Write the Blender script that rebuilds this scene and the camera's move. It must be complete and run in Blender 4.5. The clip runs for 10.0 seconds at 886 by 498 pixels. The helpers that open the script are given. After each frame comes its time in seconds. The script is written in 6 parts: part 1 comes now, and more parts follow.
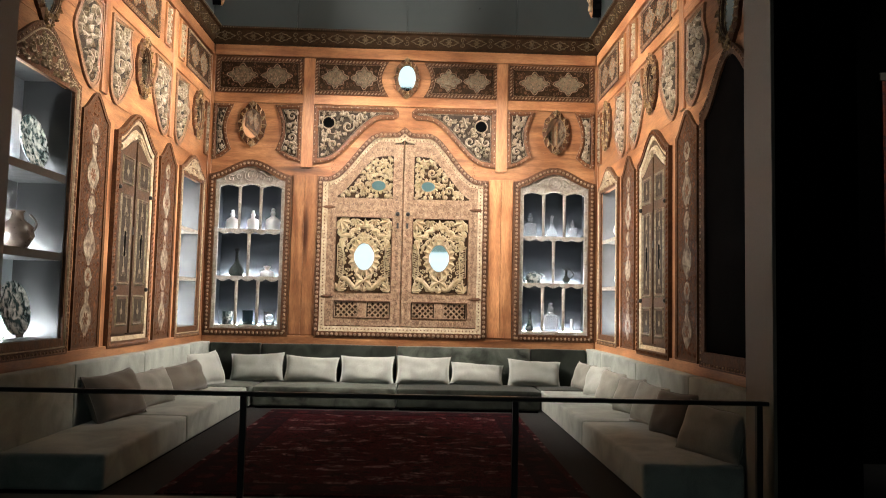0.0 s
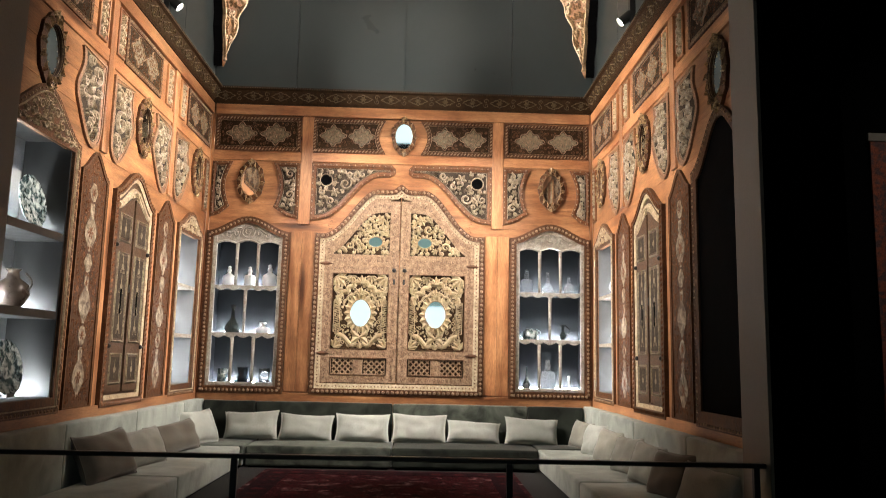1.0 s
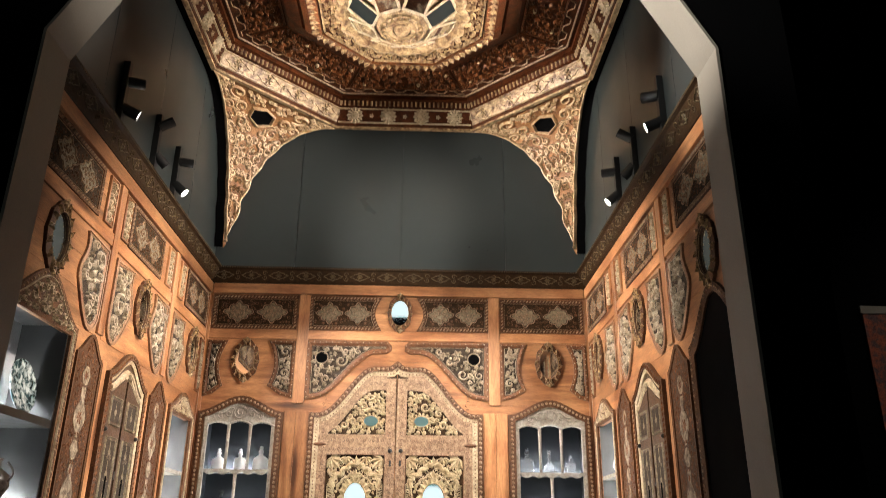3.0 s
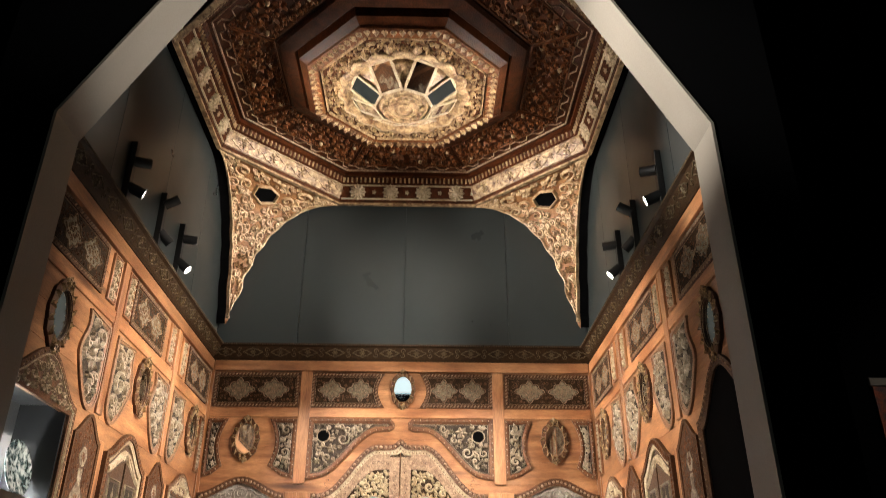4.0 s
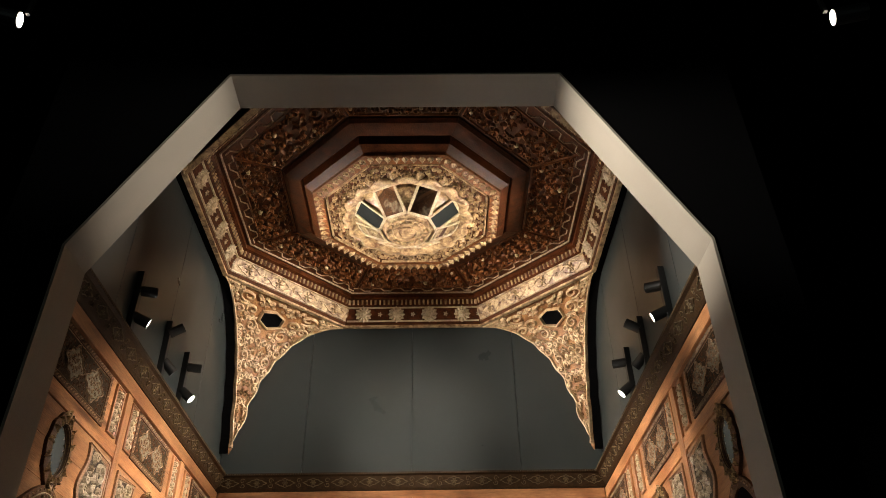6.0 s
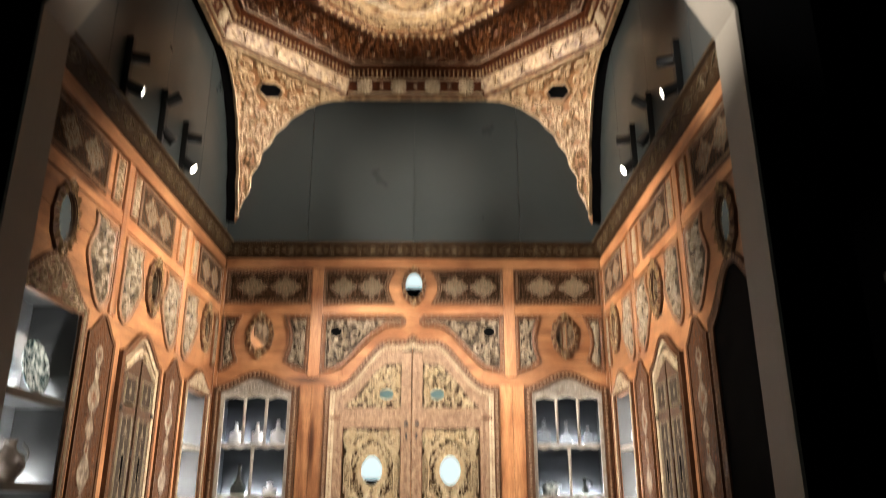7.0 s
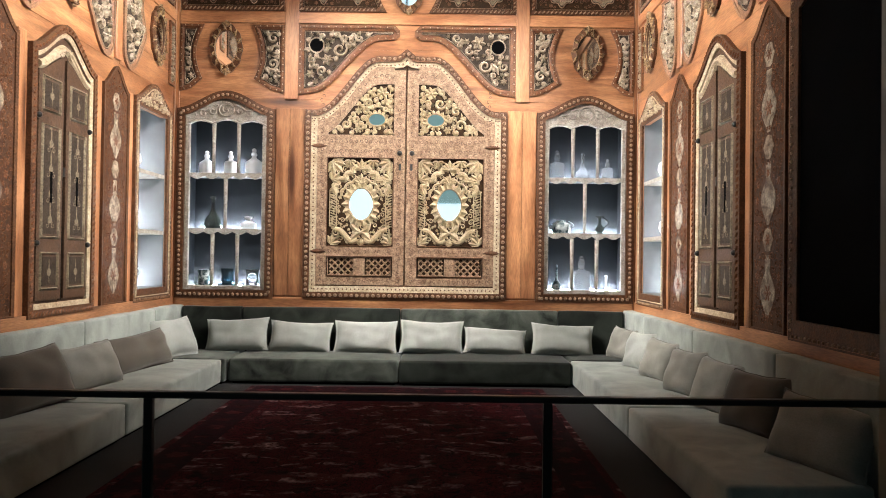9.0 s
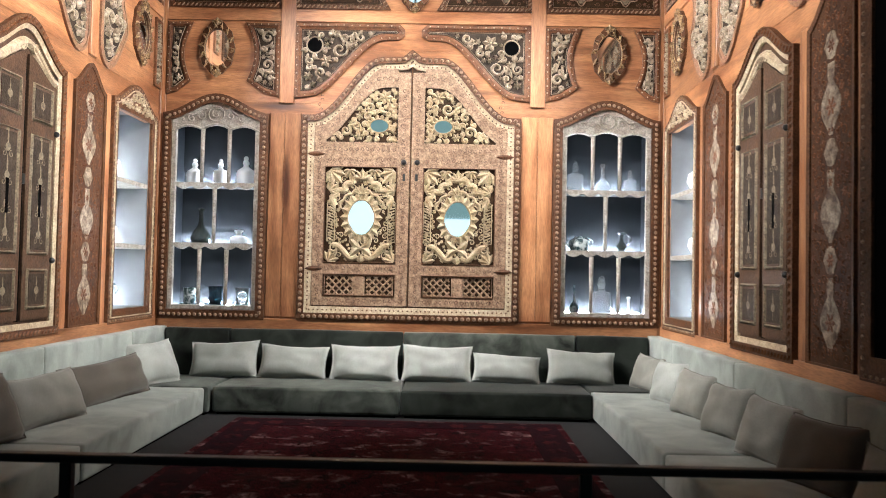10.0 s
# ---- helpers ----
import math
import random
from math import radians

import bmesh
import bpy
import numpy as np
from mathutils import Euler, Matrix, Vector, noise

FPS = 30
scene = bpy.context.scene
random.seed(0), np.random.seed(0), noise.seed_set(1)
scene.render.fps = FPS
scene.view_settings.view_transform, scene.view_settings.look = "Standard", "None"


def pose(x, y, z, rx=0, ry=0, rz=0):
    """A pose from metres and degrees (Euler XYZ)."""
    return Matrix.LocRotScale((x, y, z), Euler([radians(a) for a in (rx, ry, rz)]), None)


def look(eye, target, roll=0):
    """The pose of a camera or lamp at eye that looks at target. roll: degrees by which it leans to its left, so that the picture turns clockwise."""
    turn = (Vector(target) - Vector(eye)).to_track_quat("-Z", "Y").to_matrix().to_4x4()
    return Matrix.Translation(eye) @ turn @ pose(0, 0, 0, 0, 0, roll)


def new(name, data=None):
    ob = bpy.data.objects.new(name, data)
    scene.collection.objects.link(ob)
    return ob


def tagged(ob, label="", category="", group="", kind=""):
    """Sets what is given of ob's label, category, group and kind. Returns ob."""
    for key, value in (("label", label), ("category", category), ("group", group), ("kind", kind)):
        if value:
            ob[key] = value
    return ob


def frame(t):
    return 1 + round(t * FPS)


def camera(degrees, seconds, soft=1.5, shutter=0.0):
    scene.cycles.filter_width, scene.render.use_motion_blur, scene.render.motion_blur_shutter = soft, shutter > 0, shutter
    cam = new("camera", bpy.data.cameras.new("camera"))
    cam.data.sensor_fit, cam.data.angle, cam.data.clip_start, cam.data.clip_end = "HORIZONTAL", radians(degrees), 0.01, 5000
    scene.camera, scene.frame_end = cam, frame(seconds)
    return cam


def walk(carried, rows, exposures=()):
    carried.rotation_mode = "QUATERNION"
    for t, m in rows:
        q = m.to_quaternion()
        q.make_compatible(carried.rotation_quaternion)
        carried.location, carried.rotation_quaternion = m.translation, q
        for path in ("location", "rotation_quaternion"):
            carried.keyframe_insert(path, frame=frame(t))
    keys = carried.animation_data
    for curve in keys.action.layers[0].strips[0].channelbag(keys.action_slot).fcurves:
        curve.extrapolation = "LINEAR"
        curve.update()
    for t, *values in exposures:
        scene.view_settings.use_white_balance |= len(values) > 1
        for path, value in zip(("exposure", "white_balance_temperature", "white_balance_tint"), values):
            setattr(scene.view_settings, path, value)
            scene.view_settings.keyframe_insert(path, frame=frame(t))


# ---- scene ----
# camera and walk
cam = camera(60.3, 10.0, soft=0.4, shutter=0.5)
PATH = [
    (0, (0.291, -11.032, 1.385), (0.346, -9.036, 1.531), 1.3),
    (0.5, (0.301, -11.037, 1.401), (0.359, -9.047, 1.611), 1.2),
    (1, (0.328, -11.062, 1.428), (0.382, -9.080, 1.713), 1.3),
    (1.5, (0.298, -11.064, 1.446), (0.352, -9.093, 1.801), 1.0),
    (2, (0.300, -11.086, 1.477), (0.357, -9.136, 1.937), 0.8),
    (2.5, (0.298, -11.073, 1.487), (0.358, -9.162, 2.093), 0.6),
    (4, (0.305, -11.066, 1.487), (0.353, -9.272, 2.387), 0.1),
    (4.5, (0.307, -11.064, 1.495), (0.345, -9.326, 2.501), -0.8),
    (5, (0.306, -11.065, 1.497), (0.340, -9.385, 2.600), -1.1),
    (5.2, (0.303, -11.063, 1.493), (0.336, -9.407, 2.632), -1.3),
    (6.3, (0.336, -11.041, 1.531), (0.357, -9.406, 2.701), -0.8),
    (6.5, (0.337, -11.029, 1.529), (0.352, -9.325, 2.594), -0.2),
    (7, (0.339, -10.964, 1.577), (0.357, -9.064, 2.219), -0.0),
    (7.5, (0.401, -10.574, 1.520), (0.415, -8.599, 1.854), -0.0),
    (8, (0.514, -10.169, 1.414), (0.503, -8.175, 1.56), 0.8),
    (8.5, (0.427, -9.745, 1.412), (0.424, -7.746, 1.482), 1.6),
    (9, (0.448, -9.358, 1.4), (0.453, -7.358, 1.425), 0.8),
    (9.5, (0.506, -8.954, 1.419), (0.498, -6.954, 1.448), 0.9),
    (10, (0.45, -8.571, 1.434), (0.435, -6.572, 1.5), 1.2),
]
walk(cam, [(t, look(eye, target, roll)) for t, eye, target, roll in PATH],
     [(0, 0.22, 6500, 8), (2.5, 0.14, 6600, 8), (4.5, -0.02, 6800, 9), (5.2, -0.04, 7000, 9), (6.5, 0.0, 7100, 9), (7.0, 0.12, 6800, 9), (8.5, 0.25, 6250, 8), (10.0, 0.26, 5800, 7)])

# world: a black hall, hardly any ambient light
world = bpy.data.worlds.new("hall_dark")
scene.world = world
world.use_nodes = True
world.node_tree.nodes["Background"].inputs[0].default_value = (0.025, 0.025, 0.03, 1)
world.node_tree.nodes["Background"].inputs[1].default_value = 0.015

HALF = 2.85          # half width of the room
DEPTH = 5.55         # back wall to the portal
PORTAL_Y = -5.97     # front face of the portal
CY = -2.83           # centre of the canopy
WARM = (1.0, 0.905, 0.815)


def spot(eye, target, watts, cone, blend=1.0, colour=WARM, size=0.05):
    lamp = bpy.data.lights.new("spot_beam", "SPOT")
    lamp.energy, lamp.spot_size, lamp.spot_blend = watts, radians(cone), blend
    lamp.color, lamp.shadow_soft_size = colour, size
    ob = new("spot_beam", lamp)
    ob.matrix_world = look(eye, target)
    return ob


# heads on the wall poles: side, distance from the back wall, height, target, watts, cone
HEADS = []
for sx in (-1, 1):
    HEADS += [
        (sx, 4.15, 5.95, (-sx * 2.35, -0.70, 6.95), 1900, 40), (sx, 4.15, 5.64, (-sx * 2.85, -2.6 if sx > 0 else -1.6, 3.45), 4000 if sx > 0 else 3200, 55),
        (sx, 3.08, 6.02, (-sx * 0.1, -2.75, 7.9), 950, 64), (sx, 3.08, 5.67, (-sx * 0.6, -0.15, 2.2), 1950, 62),
        (sx, 2.30, 5.98, (-sx * 2.1, -0.3, 6.1), 1000, 76), (sx, 2.30, 5.66, (-sx * 2.5, -1.85 if sx < 0 else -2.0, 1.0), 1300 if sx < 0 else 850, 42 if sx < 0 else 46),
    ]
HEAD_PLACES = []
for side, d, z, target, watts, cone in HEADS:
    base = Vector((side * (HALF - 0.05), -d, z))
    aim = (Vector(target) - base).normalized()
    tip = base + aim * 0.18
    HEAD_PLACES.append((base, aim))
    spot(tip + aim * 0.03, target, watts, cone, size=0.08)
# spots under the hall ceiling, high in front of the portal
HALL_SPOTS = [((-2.86, -7.2, 6.52), (2.2, -5.76, 6.05)), ((3.50, -7.2, 6.50), (-2.1, -5.76, 6.45))]
for (eye, target), watts, cone in zip(HALL_SPOTS, (4600, 2000), (29, 22)):
    aim = (Vector(target) - Vector(eye)).normalized()
    spot(Vector(eye) + aim * 0.02, target, watts, cone, colour=(1.0, 0.96, 0.90))


# ---- materials ----
def material(name, base, rough=0.6, metal=0.0, second=None, scale=6.0, stretch=(1, 1, 1), contrast=0.5, bump=0.2,
             bump_scale=60.0, grain=0.25, sheen=0.0, random_tint=0.0, knots=0.0, gloss=0.5):
    """Two scales of variation, fine relief; stretch draws the pattern out along an axis."""
    m = bpy.data.materials.new(name)
    m.use_nodes = True
    nodes, links = m.node_tree.nodes, m.node_tree.links
    bsdf = nodes["Principled BSDF"]
    second = second or tuple(c * 0.6 for c in base)
    co = nodes.new("ShaderNodeNewGeometry")
    mapping = nodes.new("ShaderNodeMapping")
    mapping.inputs["Scale"].default_value = stretch
    links.new(co.outputs["Position"], mapping.inputs["Vector"])
    big = nodes.new("ShaderNodeTexNoise")
    big.inputs["Scale"].default_value, big.inputs["Detail"].default_value = scale, 6
    big.inputs["Distortion"].default_value = 0.6
    links.new(mapping.outputs[0], big.inputs["Vector"])
    ramp = nodes.new("ShaderNodeValToRGB")
    ramp.color_ramp.elements[0].position, ramp.color_ramp.elements[1].position = 0.5 - contrast / 2, 0.5 + contrast / 2
    ramp.color_ramp.elements[0].color, ramp.color_ramp.elements[1].color = (*second, 1), (*base, 1)
    links.new(big.outputs["Fac"], ramp.inputs["Fac"])
    fine = nodes.new("ShaderNodeTexNoise")
    fine.inputs["Scale"].default_value, fine.inputs["Detail"].default_value = bump_scale, 4
    links.new(mapping.outputs[0], fine.inputs["Vector"])
    mix = nodes.new("ShaderNodeMixRGB")
    mix.blend_type = "MULTIPLY"
    mix.inputs["Fac"].default_value = grain
    links.new(ramp.outputs["Color"], mix.inputs[1])
    grey = nodes.new("ShaderNodeValToRGB")
    grey.color_ramp.elements[0].position, grey.color_ramp.elements[1].position = 0.35, 0.62
    links.new(fine.outputs["Fac"], grey.inputs["Fac"])
    links.new(grey.outputs["Color"], mix.inputs[2])
    out = mix.outputs[0]
    if knots:
        cells = nodes.new("ShaderNodeTexVoronoi")
        cells.inputs["Scale"].default_value = 0.8
        wob = nodes.new("ShaderNodeMixRGB")
        wob.inputs["Fac"].default_value = 0.12
        links.new(mapping.outputs[0], wob.inputs[1])
        links.new(big.outputs["Color"], wob.inputs[2])
        links.new(wob.outputs[0], cells.inputs["Vector"])
        spot_ramp = nodes.new("ShaderNodeValToRGB")
        spot_ramp.color_ramp.elements[0].position, spot_ramp.color_ramp.elements[1].position = 0.06, 0.20
        spot_ramp.color_ramp.elements[0].color = (0.22, 0.14, 0.10, 1)
        links.new(cells.outputs["Distance"], spot_ramp.inputs["Fac"])
        patch = nodes.new("ShaderNodeTexNoise")
        patch.inputs["Scale"].default_value, patch.inputs["Detail"].default_value = 1.7, 3
        links.new(co.outputs["Position"], patch.inputs["Vector"])
        tone = nodes.new("ShaderNodeValToRGB")
        tone.color_ramp.elements[0].position, tone.color_ramp.elements[1].position = 0.38, 0.60
        tone.color_ramp.elements[0].color = (0.70, 0.62, 0.58, 1)
        links.new(patch.outputs["Fac"], tone.inputs["Fac"])
        for layer in (spot_ramp, tone):
            mul = nodes.new("ShaderNodeMixRGB")
            mul.blend_type = "MULTIPLY"
            mul.inputs["Fac"].default_value = knots
            links.new(out, mul.inputs[1])
            links.new(layer.outputs["Color"], mul.inputs[2])
            out = mul.outputs[0]
    if random_tint:
        info = nodes.new("ShaderNodeObjectInfo")
        hsv = nodes.new("ShaderNodeHueSaturation")
        rng = nodes.new("ShaderNodeMapRange")
        rng.inputs["To Min"].default_value, rng.inputs["To Max"].default_value = 1 - random_tint, 1 + random_tint
        links.new(info.outputs["Random"], rng.inputs["Value"])
        links.new(rng.outputs[0], hsv.inputs["Value"])
        links.new(out, hsv.inputs["Color"])
        out = hsv.outputs[0]
    links.new(out, bsdf.inputs["Base Color"])
    bsdf.inputs["Metallic"].default_value = metal
    bsdf.inputs["Specular IOR Level"].default_value = gloss
    rr = nodes.new("ShaderNodeMapRange")
    rr.inputs["To Min"].default_value, rr.inputs["To Max"].default_value = max(0.03, rough - 0.12), min(1, rough + 0.12)
    links.new(big.outputs["Fac"], rr.inputs["Value"])
    links.new(rr.outputs[0], bsdf.inputs["Roughness"])
    if sheen:
        bsdf.inputs["Sheen Weight"].default_value = sheen
        bsdf.inputs["Sheen Roughness"].default_value = 0.4
    if bump:
        b = nodes.new("ShaderNodeBump")
        b.inputs["Strength"].default_value, b.inputs["Distance"].default_value = bump, 0.01
        links.new(fine.outputs["Fac"], b.inputs["Height"])
        links.new(b.outputs[0], bsdf.inputs["Normal"])
    return m


def glowing(name, colour, strength):
    m = bpy.data.materials.new(name)
    m.use_nodes = True
    bsdf = m.node_tree.nodes["Principled BSDF"]
    bsdf.inputs["Base Color"].default_value = (*colour, 1)
    bsdf.inputs["Emission Color"].default_value = (*colour, 1)
    bsdf.inputs["Emission Strength"].default_value = strength
    return m


PINE_V = material("pine_upright", (0.60, 0.300, 0.138), 0.38, second=(0.23, 0.088, 0.034), scale=1.7, stretch=(5, 5, 0.55), contrast=0.46, bump=0.25, bump_scale=24, grain=0.30, random_tint=0.22, knots=1.0)
PINE_X = material("pine_lying_x", (0.60, 0.300, 0.138), 0.38, second=(0.23, 0.088, 0.034), scale=1.7, stretch=(0.55, 5, 5), contrast=0.46, bump=0.25, bump_scale=24, grain=0.30, random_tint=0.22, knots=1.0)
PINE_Y = material("pine_lying_y", (0.60, 0.300, 0.138), 0.38, second=(0.23, 0.088, 0.034), scale=1.7, stretch=(5, 0.55, 5), contrast=0.46, bump=0.25, bump_scale=24, grain=0.30, random_tint=0.22, knots=1.0)
WALNUT = material("brown_carved_wood", (0.155, 0.068, 0.03), 0.5, second=(0.06, 0.025, 0.012), scale=9, contrast=0.5, bump=0.5, bump_scale=70, grain=0.45, random_tint=0.12, gloss=0.22)
AGED = material("aged_painted_wood", (0.40, 0.27, 0.175), 0.55, second=(0.19, 0.11, 0.065), scale=20, contrast=0.35, bump=0.6, bump_scale=55, grain=0.5, gloss=0.30)
GROUND = material("dark_panel_ground", (0.046, 0.024, 0.010), 0.6, second=(0.022, 0.010, 0.004), scale=18, contrast=0.4, bump=0.5, bump_scale=80, grain=0.4, gloss=0.12)
RUSSET = material("russet_carved_wood", (0.23, 0.10, 0.045), 0.45, second=(0.09, 0.034, 0.015), scale=9, contrast=0.5, bump=0.5, bump_scale=70, grain=0.4, random_tint=0.12, gloss=0.25)
# panel field: shadow between the raised scrolls is put into this dark brown
FIELD = material("grey_brown_field", (0.070, 0.050, 0.034), 0.6, second=(0.020, 0.012, 0.008), scale=12, contrast=0.4, bump=0.5, bump_scale=80, grain=0.4, gloss=0.15)
SHIELD_RIM = material("pinkish_brown_moulding", (0.36, 0.20, 0.115), 0.45, second=(0.19, 0.09, 0.045), scale=9, contrast=0.5, bump=0.5, bump_scale=60, grain=0.4, random_tint=0.15)
CORNICE_RELIEF = material("darkened_cornice_relief", (0.15, 0.115, 0.065), 0.5, second=(0.05, 0.034, 0.018), scale=9, contrast=0.4, bump=0.5, bump_scale=60, grain=0.45, gloss=0.20)
CARTOUCHE = material("greyed_cartouche_paint", (0.29, 0.235, 0.15), 0.55, second=(0.11, 0.08, 0.045), scale=24, contrast=0.4, bump=0.5, bump_scale=80, grain=0.5)
MOTIF = material("flaking_grey_motif_paint", (0.44, 0.36, 0.26), 0.6, second=(0.10, 0.055, 0.03), scale=13, contrast=0.30, bump=0.5, bump_scale=70, grain=0.5)
MIRROR_FRAME = material("browned_gilt_frame", (0.50, 0.34, 0.17), 0.40, 0.1, second=(0.10, 0.045, 0.02), scale=22, contrast=0.35, bump=0.5, bump_scale=70, grain=0.45)
GROUND_RED = material("red_brown_painted_ground", (0.125, 0.055, 0.026), 0.5, second=(0.05, 0.021, 0.011), scale=8, contrast=0.45, bump=0.3, bump_scale=70, grain=0.4, gloss=0.20)
LEAF_BROWN = material("dark_grey_brown_door", (0.115, 0.064, 0.037), 0.5, second=(0.05, 0.026, 0.015), scale=8, contrast=0.45, bump=0.4, bump_scale=60, grain=0.4, gloss=0.25)
GILT = material("worn_gilding", (0.52, 0.43, 0.275), 0.45, 0.06, second=(0.30, 0.21, 0.11), scale=16, contrast=0.45, bump=0.4, bump_scale=90, grain=0.4)
SILVERED = material("silvered_carving", (0.56, 0.47, 0.345), 0.45, 0.08, second=(0.20, 0.135, 0.08), scale=16, contrast=0.45, bump=0.4, bump_scale=90, grain=0.45)
CANOPY_BROWN = material("canopy_dark_wood", (0.105, 0.030, 0.009), 0.42, second=(0.026, 0.007, 0.002), scale=7, contrast=0.5, bump=0.5, bump_scale=50, grain=0.4, gloss=0.16)
CANOPY_RELIEF = material("browned_canopy_relief", (0.235, 0.080, 0.022), 0.42, 0.06, second=(0.06, 0.023, 0.009), scale=8, contrast=0.5, bump=0.6, bump_scale=60, grain=0.45, gloss=0.30)
PENDENTIVE = material("pendentive_gilding", (0.74, 0.56, 0.35), 0.42, 0.06, second=(0.27, 0.14, 0.055), scale=9, contrast=0.45, bump=0.6, bump_scale=60, grain=0.4)
# web under the carving, darker and more orange than the raised parts
PENDENTIVE_GROUND = material("darker_pendentive_ground", (0.36, 0.18, 0.075), 0.5, second=(0.14, 0.055, 0.018), scale=10, contrast=0.4, bump=0.6, bump_scale=60, grain=0.4, gloss=0.3)
CANOPY_GOLD = material("canopy_gilding", (0.58, 0.41, 0.225), 0.42, 0.08, second=(0.10, 0.040, 0.014), scale=11, contrast=0.36, bump=0.6, bump_scale=60, grain=0.45)
PALE = material("faded_cream_paint", (0.62, 0.51, 0.35), 0.6, second=(0.30, 0.21, 0.12), scale=15, contrast=0.5, bump=0.3, bump_scale=70, grain=0.4)
NICHE_GREY = material("grey_niche_paint", (0.17, 0.175, 0.18), 0.7, second=(0.11, 0.112, 0.115), scale=4, contrast=0.6, bump=0.1, bump_scale=120, grain=0.15)
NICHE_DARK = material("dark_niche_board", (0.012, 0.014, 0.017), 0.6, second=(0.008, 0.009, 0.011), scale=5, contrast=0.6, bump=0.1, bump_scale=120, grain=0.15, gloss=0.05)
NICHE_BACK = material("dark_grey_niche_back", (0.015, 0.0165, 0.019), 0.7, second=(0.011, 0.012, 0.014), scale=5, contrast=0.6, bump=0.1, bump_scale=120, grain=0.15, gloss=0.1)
NICHE_SHELF = material("grey_shelf_paint", (0.11, 0.11, 0.11), 0.6, second=(0.08, 0.08, 0.08), scale=9, contrast=0.5, bump=0.1, bump_scale=90, grain=0.2)
NICHE_PALE = material("pale_grey_niche_paint", (0.40, 0.41, 0.42), 0.7, second=(0.30, 0.305, 0.31), scale=2, contrast=0.6, bump=0.1, bump_scale=120, grain=0.15)
GREY_PANEL = material("dark_grey_wall_panel", (0.031, 0.037, 0.037), 0.32, second=(0.024, 0.029, 0.029), scale=1.3, contrast=0.7, bump=0.05, bump_scale=90, grain=0.1)
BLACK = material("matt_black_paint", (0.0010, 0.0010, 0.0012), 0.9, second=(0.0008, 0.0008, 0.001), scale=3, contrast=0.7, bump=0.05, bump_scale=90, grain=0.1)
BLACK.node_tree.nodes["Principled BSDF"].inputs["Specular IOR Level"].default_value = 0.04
METAL_BLACK = material("black_powder_coat", (0.012, 0.012, 0.012), 0.4, second=(0.008, 0.008, 0.008), scale=8, contrast=0.6, bump=0.05, bump_scale=200, grain=0.1)
PORTAL_GREY = material("grey_beige_portal", (0.21, 0.185, 0.155), 0.6, second=(0.165, 0.145, 0.12), scale=1.6, contrast=0.7, bump=0.06, bump_scale=120, grain=0.12, gloss=0.25)
CARPET = material("charcoal_floor_carpet", (0.040, 0.040, 0.040), 0.95, second=(0.026, 0.026, 0.026), scale=3, contrast=0.6, bump=0.5, bump_scale=220, grain=0.35, gloss=0.10)
VELVET = material("pale_grey_green_velvet", (0.37, 0.40, 0.365), 0.85, second=(0.20, 0.225, 0.20), scale=3.4, contrast=0.36, bump=0.15, bump_scale=140, grain=0.15, sheen=0.35, random_tint=0.08, gloss=0.20)
# olive velvets of the back sofa: nap shade and sheen put into their base colours
VELVET_DARK = material("nap_shaded_olive_velvet", (0.030, 0.036, 0.029), 0.80, second=(0.004, 0.005, 0.004), scale=3.4, contrast=0.36, bump=0.15, bump_scale=140, grain=0.15, sheen=0.25, random_tint=0.12, gloss=0.15)
VELVET_OLIVE = material("nap_sheen_olive_velvet", (0.125, 0.142, 0.118), 0.80, second=(0.016, 0.019, 0.016), scale=4.2, contrast=0.40, bump=0.15, bump_scale=140, grain=0.15, sheen=0.3, random_tint=0.12, gloss=0.15)
CUSHION = material("silvery_velvet_cushion", (0.37, 0.385, 0.355), 0.7, second=(0.23, 0.24, 0.215), scale=4, contrast=0.5, bump=0.15, bump_scale=120, grain=0.15, sheen=0.3, random_tint=0.12)
CUSHION_GREIGE = material("greige_velvet_cushion", (0.27, 0.265, 0.23), 0.75, second=(0.16, 0.155, 0.13), scale=4, contrast=0.5, bump=0.15, bump_scale=120, grain=0.15, sheen=0.3, random_tint=0.14)
CUSHION_TAUPE = material("taupe_velvet_cushion", (0.098, 0.083, 0.063), 0.8, second=(0.06, 0.05, 0.038), scale=4, contrast=0.5, bump=0.15, bump_scale=120, grain=0.15, sheen=0.3, random_tint=0.1)
MIRROR = bpy.data.materials.new("old_mirror")
MIRROR.use_nodes = True
MIRROR.node_tree.nodes["Principled BSDF"].inputs["Base Color"].default_value = (0.84, 0.87, 0.87, 1)
MIRROR.node_tree.nodes["Principled BSDF"].inputs["Metallic"].default_value = 1.0
MIRROR.node_tree.nodes["Principled BSDF"].inputs["Roughness"].default_value = 0.03
GREYWOOD = material("grey_limed_wood", (0.46, 0.42, 0.36), 0.55, second=(0.24, 0.20, 0.16), scale=12, contrast=0.4, bump=0.4, bump_scale=60, grain=0.4)
LED = glowing("white_led", (0.92, 0.97, 1.0), 620.0)
LED_SOFT = glowing("soft_white_led", (0.92, 0.97, 1.0), 300.0)
LENS = glowing("lit_lamp_lens", (1.0, 0.93, 0.8), 25.0)


# ---- geometry helpers ----
def link(name, mesh, mat, parent=None, label="", matrix=None):
    ob = new(name, mesh)
    if mat and not mesh.materials:
        mesh.materials.append(mat)
    if parent:
        ob.parent = parent
    if matrix is not None:
        ob.matrix_basis = matrix
    return tagged(ob, label)


